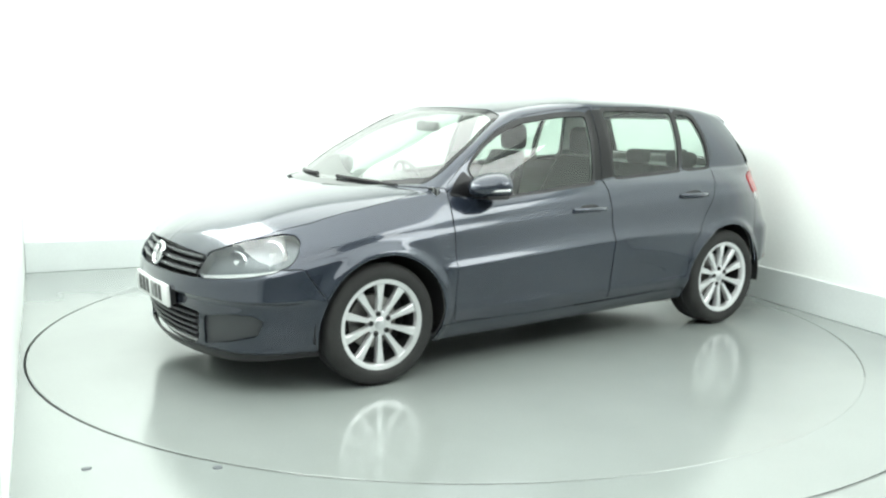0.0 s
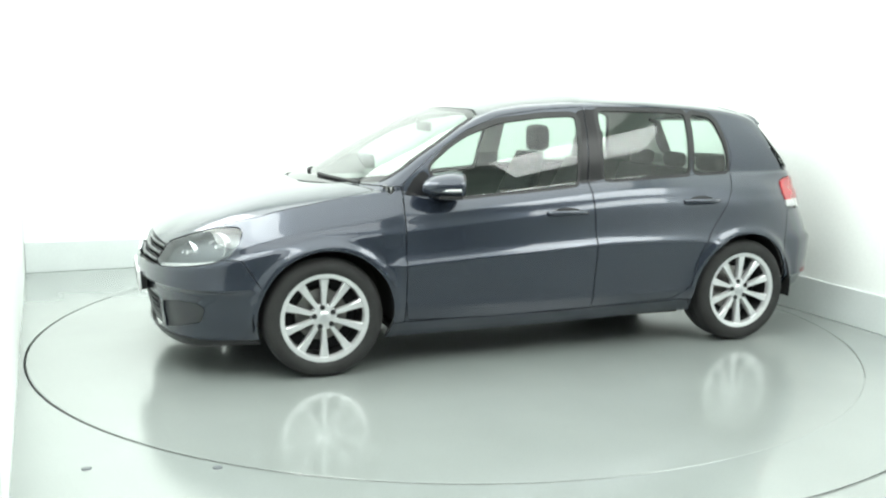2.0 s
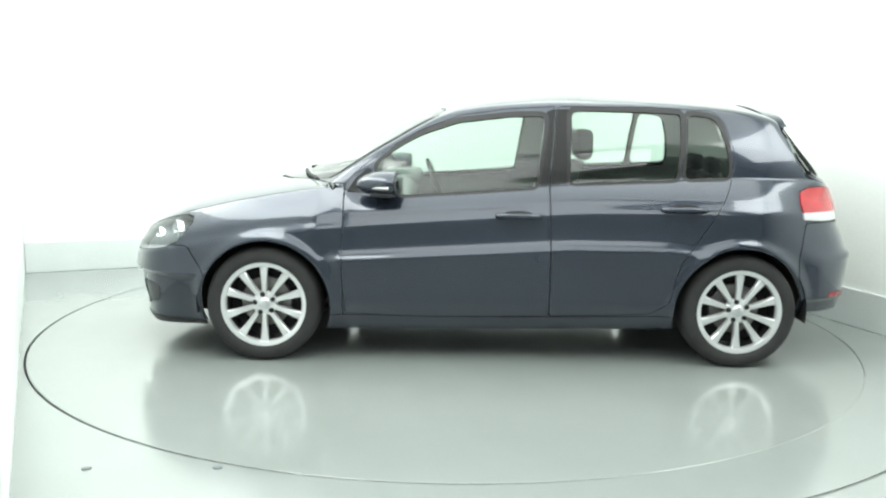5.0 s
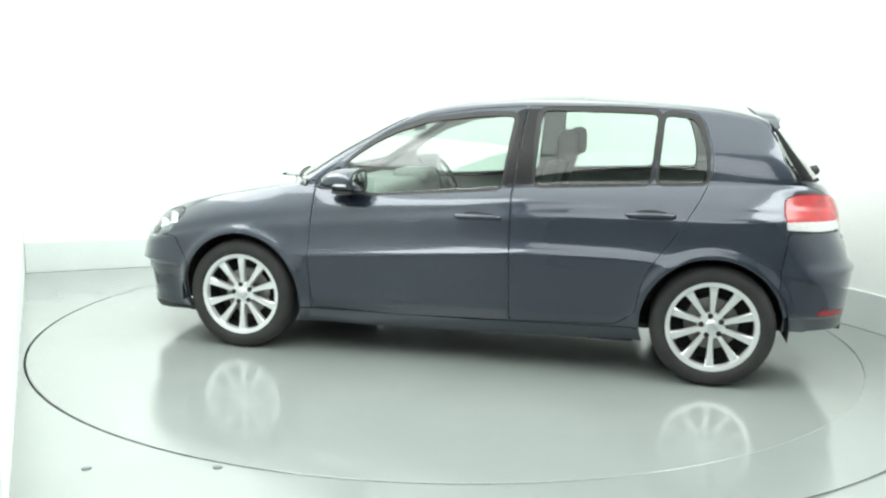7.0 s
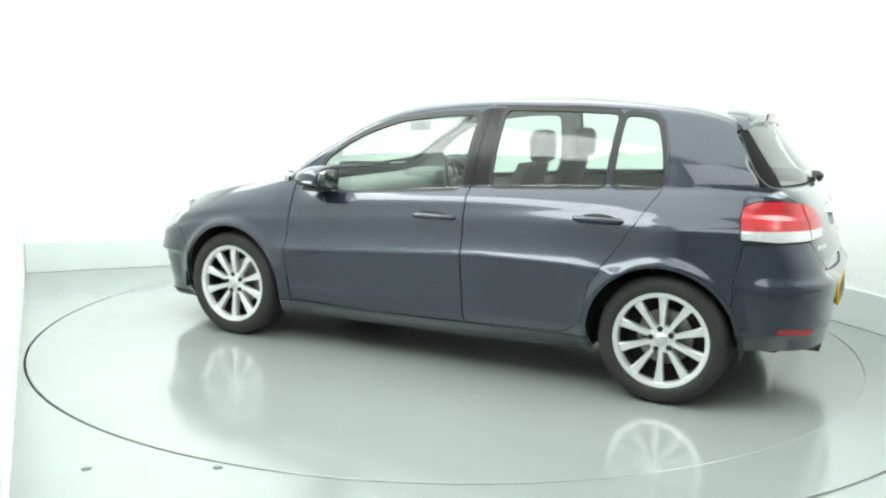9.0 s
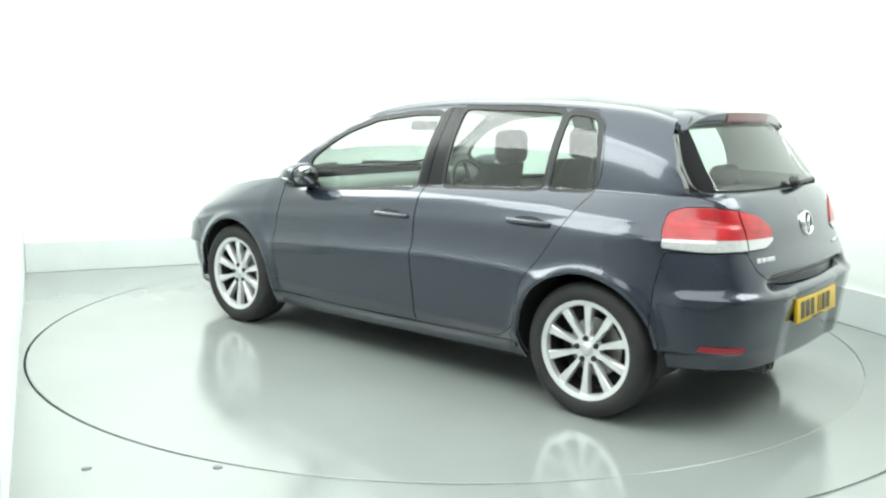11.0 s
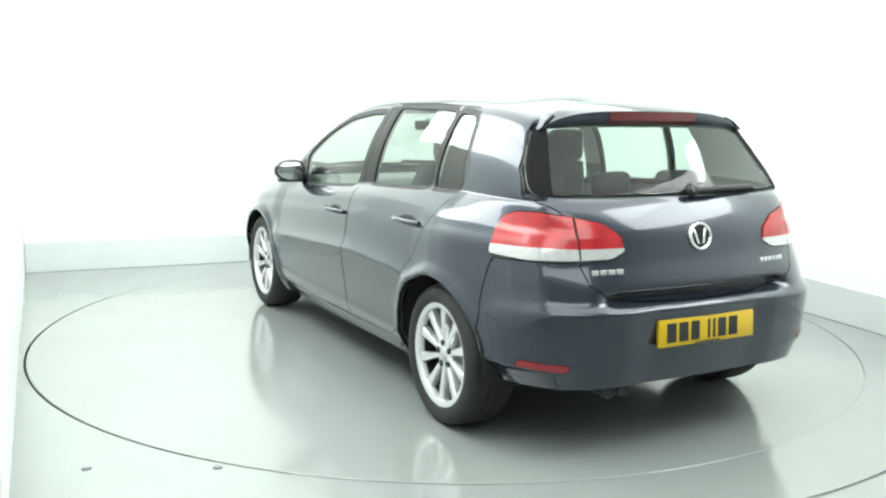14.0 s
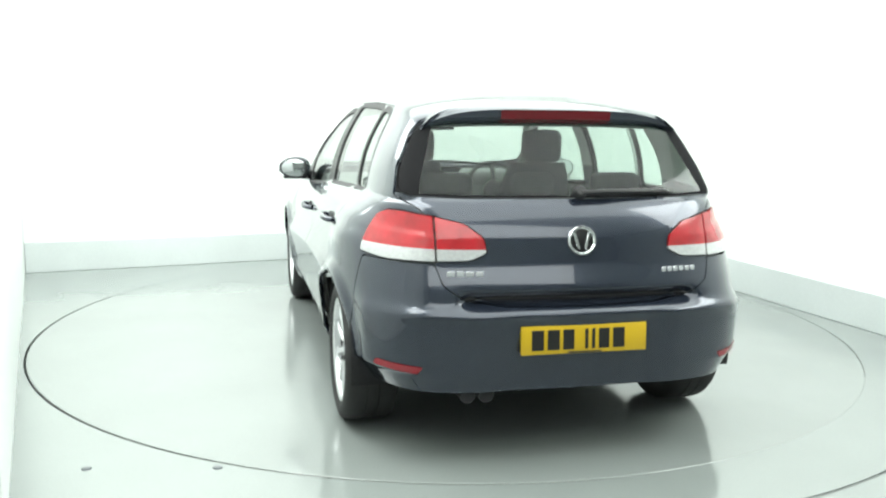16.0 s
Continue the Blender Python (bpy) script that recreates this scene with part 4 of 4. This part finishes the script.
def door_mirror(car, side):
    """A rounded mirror pod on a short foot, its glass facing the tail."""
    bm = bmesh.new()
    rings, n = [], 20
    prof = [(-.055, .84), (-.045, .95), (-.01, 1.0), (.03, .98), (.075, .88), (.12, .70), (.15, .45), (.162, .2)]
    for dx, k in prof:
        ring = []
        for i in range(n):
            a = 2 * math.pi * i / n
            c, s_ = math.cos(a), math.sin(a)
            yy = math.copysign(abs(c) ** .85, c) * .098 * k
            zz = math.copysign(abs(s_) ** .85, s_) * .068 * k * (1 - .16 * c) - .02 * (1 - k)
            ring.append(bm.verts.new((dx, yy + .02 * (1 - k), zz)))
        rings.append(ring)
    for a, b in zip(rings, rings[1:]):
        for i in range(n):
            bm.faces.new((a[i], a[(i + 1) % n], b[(i + 1) % n], b[i]))
    bm.faces.new(rings[0]), bm.faces.new(rings[-1])
    bmesh.ops.recalc_face_normals(bm, faces=bm.faces)
    cx, cy, cz = .620, .895, .985
    m = Matrix.Translation((cx, cy * side, cz)) @ Matrix.Rotation(radians(-12 * side), 4, "Z") @ Matrix.Diagonal((1, side, 1, 1))
    bmesh.ops.transform(bm, matrix=m, verts=bm.verts)
    bmesh.ops.recalc_face_normals(bm, faces=bm.faces)
    pod = part("door_mirror", bm, PAINT, car, "body-coloured door mirror", smooth=60)
    for name, mat, k, x0, x1, words in (("mirror_frame", BLACK, .88, -.058, -.05, "black mirror frame"), ("mirror_glass", MIRROR, .76, -.0605, -.0575, "mirror glass")):
        bm = bmesh.new()
        rings = []
        for dx, shrink in ((x1, 1.0), (x0 + .001, 1.0), (x0, .97)):
            ring = []
            for i in range(28):
                a = 2 * math.pi * i / 28
                c, s_ = math.cos(a), math.sin(a)
                ring.append(bm.verts.new((dx, math.copysign(abs(c) ** .8, c) * .098 * k * shrink, math.copysign(abs(s_) ** .8, s_) * .068 * k * shrink * (1 - .16 * c))))
            rings.append(ring)
        for a, b in zip(rings, rings[1:]):
            for i in range(28):
                bm.faces.new((a[i], a[(i + 1) % 28], b[(i + 1) % 28], b[i]))
        bm.faces.new(rings[0]), bm.faces.new(rings[-1])
        bmesh.ops.transform(bm, matrix=m, verts=bm.verts)
        bmesh.ops.recalc_face_normals(bm, faces=bm.faces)
        part(name, bm, mat, pod, words)
    bm = bmesh.new()
    tube(bm, [m @ Vector(p) for p in ((.118, -.045, -.026), (.118, .02, -.024), (.085, .070, -.022), (.02, .094, -.020), (-.03, .094, -.020))], .0075, 8)
    part("indicator", bm, CLEAR, pod, "pale side indicator strip")
    bm = bmesh.new()
    tube(bm, [(.68, .785 * side, .935), (.665, .83 * side, .938), (.645, .88 * side, .945)], .030, 12)
    part("mirror_foot", bm, BLACK, pod, "black mirror foot")
    bm = boxed(-.045, .08, -.080, .070, -.070, -.050, .009, 2)
    bmesh.ops.transform(bm, matrix=m, verts=bm.verts)
    bmesh.ops.recalc_face_normals(bm, faces=bm.faces)
    part("mirror_base", bm, BLACK, pod, "black mirror underside")


def underside(car):
    part("floor_pan", boxed(-1.55, 1.92, -.60, .60, .22, .25, .01), DARK, car, "dark underbody")
    part("side_pan", boxed(-.90, .90, -.77, .77, .185, .215, .01), DARK, car, "dark underbody between the wheels")
    for ax in (1.279, -1.279):
        for side in (1, -1):
            bm = bmesh.new()
            lathe(bm, [(.375, .86), (.375, .50), (.0, .50)], 40, -9, 189, Matrix.Translation((ax, 0, .315)) @ Matrix.Rotation(radians(90), 4, "X") @ Matrix.Diagonal((1, 1, -side, 1)))
            part("arch_liner", bm, DARK, car, "dark wheel arch liner")
    bm = bmesh.new()
    for y in (.378, .452):
        tube(bm, [(-1.70, y, .288), (-1.955, y, .290)], .031, 18)
    box_ = part("exhaust", bm, BLACK, car, "twin round exhaust tailpipes")
    for y in (.378, .452):
        bm = bmesh.new()
        lathe(bm, [(0, 0), (.026, 0), (.031, .003), (.031, -.004)], 18, m=Matrix.Translation((-1.957, y, .290)) @ Vector((-1, 0, 0)).to_track_quat("Z", "Y").to_matrix().to_4x4())
        part("pipe_mouth", bm, DARK, box_)
    part("silencer", boxed(-1.80, -1.45, .10, .58, .245, .33, .04, 3), DARK, car, "dark exhaust silencer")


def cabin(car):
    part("dashboard", boxed(.50, .98, -.70, .70, .62, .93, .07, 4), TRIM, car, "dark grey dashboard")
    part("instrument_hood", boxed(.46, .72, -.54, -.20, .88, .975, .04, 3), TRIM, car)
    m = Matrix.Translation((.36, -.36, .86)) @ Vector((-1, 0, .42)).to_track_quat("Z", "Y").to_matrix().to_4x4()
    bm = bmesh.new()
    lathe(bm, [(.185 + .014 * math.cos(a), .014 * math.sin(a)) for a in (2 * math.pi * i / 10 for i in range(11))], 40, m=m)
    wheel = part("steering_wheel", bm, BLACK, car, "black steering wheel")
    bm = bmesh.new()
    lathe(bm, [(0, .02), (.05, .015), (.07, 0), (.07, -.03), (0, -.03)], 24, m=m)
    part("wheel_hub", bm, BLACK, wheel)
    for a in (0, 180, 270):
        bm = boxed(.05, .18, -.016, .016, -.012, .0, .005, 2)
        bmesh.ops.transform(bm, matrix=m @ Matrix.Rotation(radians(a + 90), 4, "Z"), verts=bm.verts)
        part("wheel_spoke", bm, BLACK, wheel)

    def backrest(x, y, z0, z1, half, lean, top, name, parent):
        bm = bmesh.new()
        rings = []
        for i in range(10):
            k = i / 9
            h = half * (1 - (1 - top) * k ** 2.5)
            t = .075 * (1 - .35 * k)
            xx, z = x - lean * k, z0 + (z1 - z0) * k
            rings.append([bm.verts.new((xx + math.copysign(abs(math.cos(a)) ** .5, math.cos(a)) * t, y + math.copysign(abs(math.sin(a)) ** .6, math.sin(a)) * h, z)) for a in (2 * math.pi * j / 20 for j in range(20))])
        for a, b in zip(rings, rings[1:]):
            for j in range(20):
                bm.faces.new((a[j], a[(j + 1) % 20], b[(j + 1) % 20], b[j]))
        bm.faces.new(rings[0]), bm.faces.new(rings[-1])
        bmesh.ops.recalc_face_normals(bm, faces=bm.faces)
        return part(name, bm, CLOTH, parent)
    for y in (.36, -.36):
        seat = part("front_seat", boxed(-.22, .32, y - .25, y + .25, .38, .54, .06, 3), CLOTH, car, "charcoal cloth front seat")
        backrest(-.21, y, .50, 1.09, .25, .22, .62, "backrest", seat)
        part("head_restraint", boxed(-.53, -.43, y - .112, y + .112, 1.095, 1.272, .045, 4), CLOTH, seat)
        for dy in (-.05, .05):
            bm = bmesh.new()
            tube(bm, [(-.43, y + dy, 1.02), (-.475, y + dy, 1.14)], .006, 8)
            part("restraint_post", bm, CHROME, seat)
    bench = part("rear_bench", boxed(-1.28, -.80, -.66, .66, .38, .55, .06, 3), CLOTH, car, "charcoal cloth rear bench")
    for y, h in ((.40, .25), (0, .15), (-.40, .25)):
        backrest(-1.20, y, .50, 1.0, h, .13, .9, "backrest", bench)
        part("head_restraint", boxed(-1.395, -1.305, y - (.12 if y else .10), y + (.12 if y else .10), 1.0, 1.105, .04, 4), CLOTH, bench)
    part("parcel_shelf", boxed(-1.79, -1.36, -.60, .60, .965, .99, .01), TRIM, car, "grey parcel shelf behind the rear seats")
    bm = boxed(.46, .49, -.115, .115, 1.235, 1.295, .014, 3)
    mir = part("rear_view_mirror", bm, BLACK, car, "black interior mirror")
    bm = bmesh.new()
    tube(bm, [(.50, 0, 1.285), (.525, 0, 1.30)], .010, 8)
    part("mirror_stalk", bm, BLACK, mir)
    part("tunnel_console", boxed(-.4, .55, -.11, .11, .35, .60, .03, 3), TRIM, car, "dark centre console")


def build_wheel(car):
    """A wheel about the origin, its outer face towards +y."""
    turn = Matrix.Rotation(radians(-90), 4, "X")
    wheel = new("wheel")
    wheel.parent = car
    tagged(wheel, "silver ten-spoke alloy wheel with a black tyre")
    bm = bmesh.new()
    lathe(bm, [(.226, -.100), (.240, -.112), (.268, -.116), (.293, -.108), (.305, -.094), (.311, -.07), (.313, -.03), (.308, -.028), (.308, -.022), (.313, -.02), (.313, .02), (.308, .022), (.308, .028), (.313, .03), (.311, .07), (.305, .094), (.293, .108), (.268, .116), (.240, .112), (.226, .100)], 72, m=turn)
    part("tyre", bm, RUBBER, wheel, "black road tyre", smooth=60)
    bm = bmesh.new()
    lathe(bm, [(.203, .070), (.204, .085), (.208, .098), (.222, .103), (.2305, .104), (.2305, .097), (.226, .092)], 72, m=turn)
    part("rim", bm, ALLOY, wheel, "silver alloy rim", smooth=50)
    # the barrel is darker than the rim to stand for shade between the spokes
    bm = bmesh.new()
    lathe(bm, [(.226, -.10), (.214, -.09), (.205, -.05), (.199, .03), (.203, .070)], 72, m=turn)
    part("rim_barrel", bm, BARREL, wheel, "inner rim barrel, coloured dark for the shade inside it", smooth=50)
    bm = bmesh.new()
    lathe(bm, [(0, .0), (.135, .0), (.138, -.006), (.138, -.02), (0, -.02)], 48, m=turn)
    part("brake_disc", bm, DISC, wheel, "grey steel brake disc")
    # a dark disc added in place of the shade behind the spokes
    bm = bmesh.new()
    lathe(bm, [(0, -.03), (.200, -.03), (.200, -.04), (0, -.04)], 48, m=turn)
    part("spoke_shade_disc", bm, DARK, wheel, "dark disc for the shade behind the spokes")
    spoke_mesh = None
    for i in range(10):
        if spoke_mesh is None:
            bm = bmesh.new()
            rows = []
            for r, w, y in ((.040, .0130, .076), (.075, .0125, .080), (.120, .0150, .085), (.165, .0185, .089), (.195, .0215, .090), (.2085, .0270, .089)):
                rows.append([bm.verts.new(p) for p in ((-w, y - .034, r), (-w, y - .006, r), (-w * .72, y, r), (0, y - .0015, r), (w * .72, y, r), (w, y - .006, r), (w, y - .034, r))])
            for a, b in zip(rows, rows[1:]):
                for k in range(7):
                    bm.faces.new((a[k], a[(k + 1) % 7], b[(k + 1) % 7], b[k]))
            bm.faces.new(rows[0]), bm.faces.new(rows[-1][::-1])
            bmesh.ops.recalc_face_normals(bm, faces=bm.faces)
            spoke_mesh = mesh_object("spoke", bm, ALLOY, 35)
        ob = new("spoke", spoke_mesh)
        ob.parent = wheel
        ob.matrix_basis = Matrix.Rotation(radians(36 * i), 4, "Y")
    bm = bmesh.new()
    lathe(bm, [(0, .080), (.028, .080), (.033, .077), (.050, .078), (.066, .072), (.070, .05)], 40, m=turn)
    hub = part("hub", bm, ALLOY, wheel, smooth=30)
    bm = bmesh.new()
    lathe(bm, [(0, .086), (.022, .085), (.027, .081), (.027, .07)], 28, m=turn)
    part("centre_cap", bm, SATIN, wheel, "round centre cap")
    for i in range(5):
        a = radians(72 * i + 8)
        bm = bmesh.new()
        lathe(bm, [(0, .0835), (.0125, .0835), (.014, .080), (.014, .06)], 14, m=Matrix.Translation((.052 * math.cos(a), 0, .052 * math.sin(a))) @ turn)
        part("wheel_bolt", bm, BLACK, wheel, "dark wheel bolt")
    return wheel


car = build_car()


# the turntable's angle, second by second
ANGLES = [(0.0, 214.41), (1.0, 207.56), (2.0, 200.77), (3.0, 194.01), (4.0, 187.27), (5.0, 180.53), (6.0, 173.78), (7.0, 167.02), (8.0, 160.22), (9.0, 153.39), (10.0, 146.52), (11.0, 139.6), (12.0, 132.64), (13.0, 125.64), (14.0, 118.6), (15.0, 111.52), (16.0, 104.42)]


def motions():
    turn = [(t, a) for t, a in ANGLES]
    rows = []
    for t, a in turn:
        c, s = math.cos(radians(a)), math.sin(radians(a))
        rows.append((t, pose(c * OX - s * OY, s * OX + c * OY, 0, 0, 0, a)))
    walk(car, rows)
    walk(turntable, [(t, pose(0, 0, 0, 0, 0, a)) for t, a in turn])


motions()
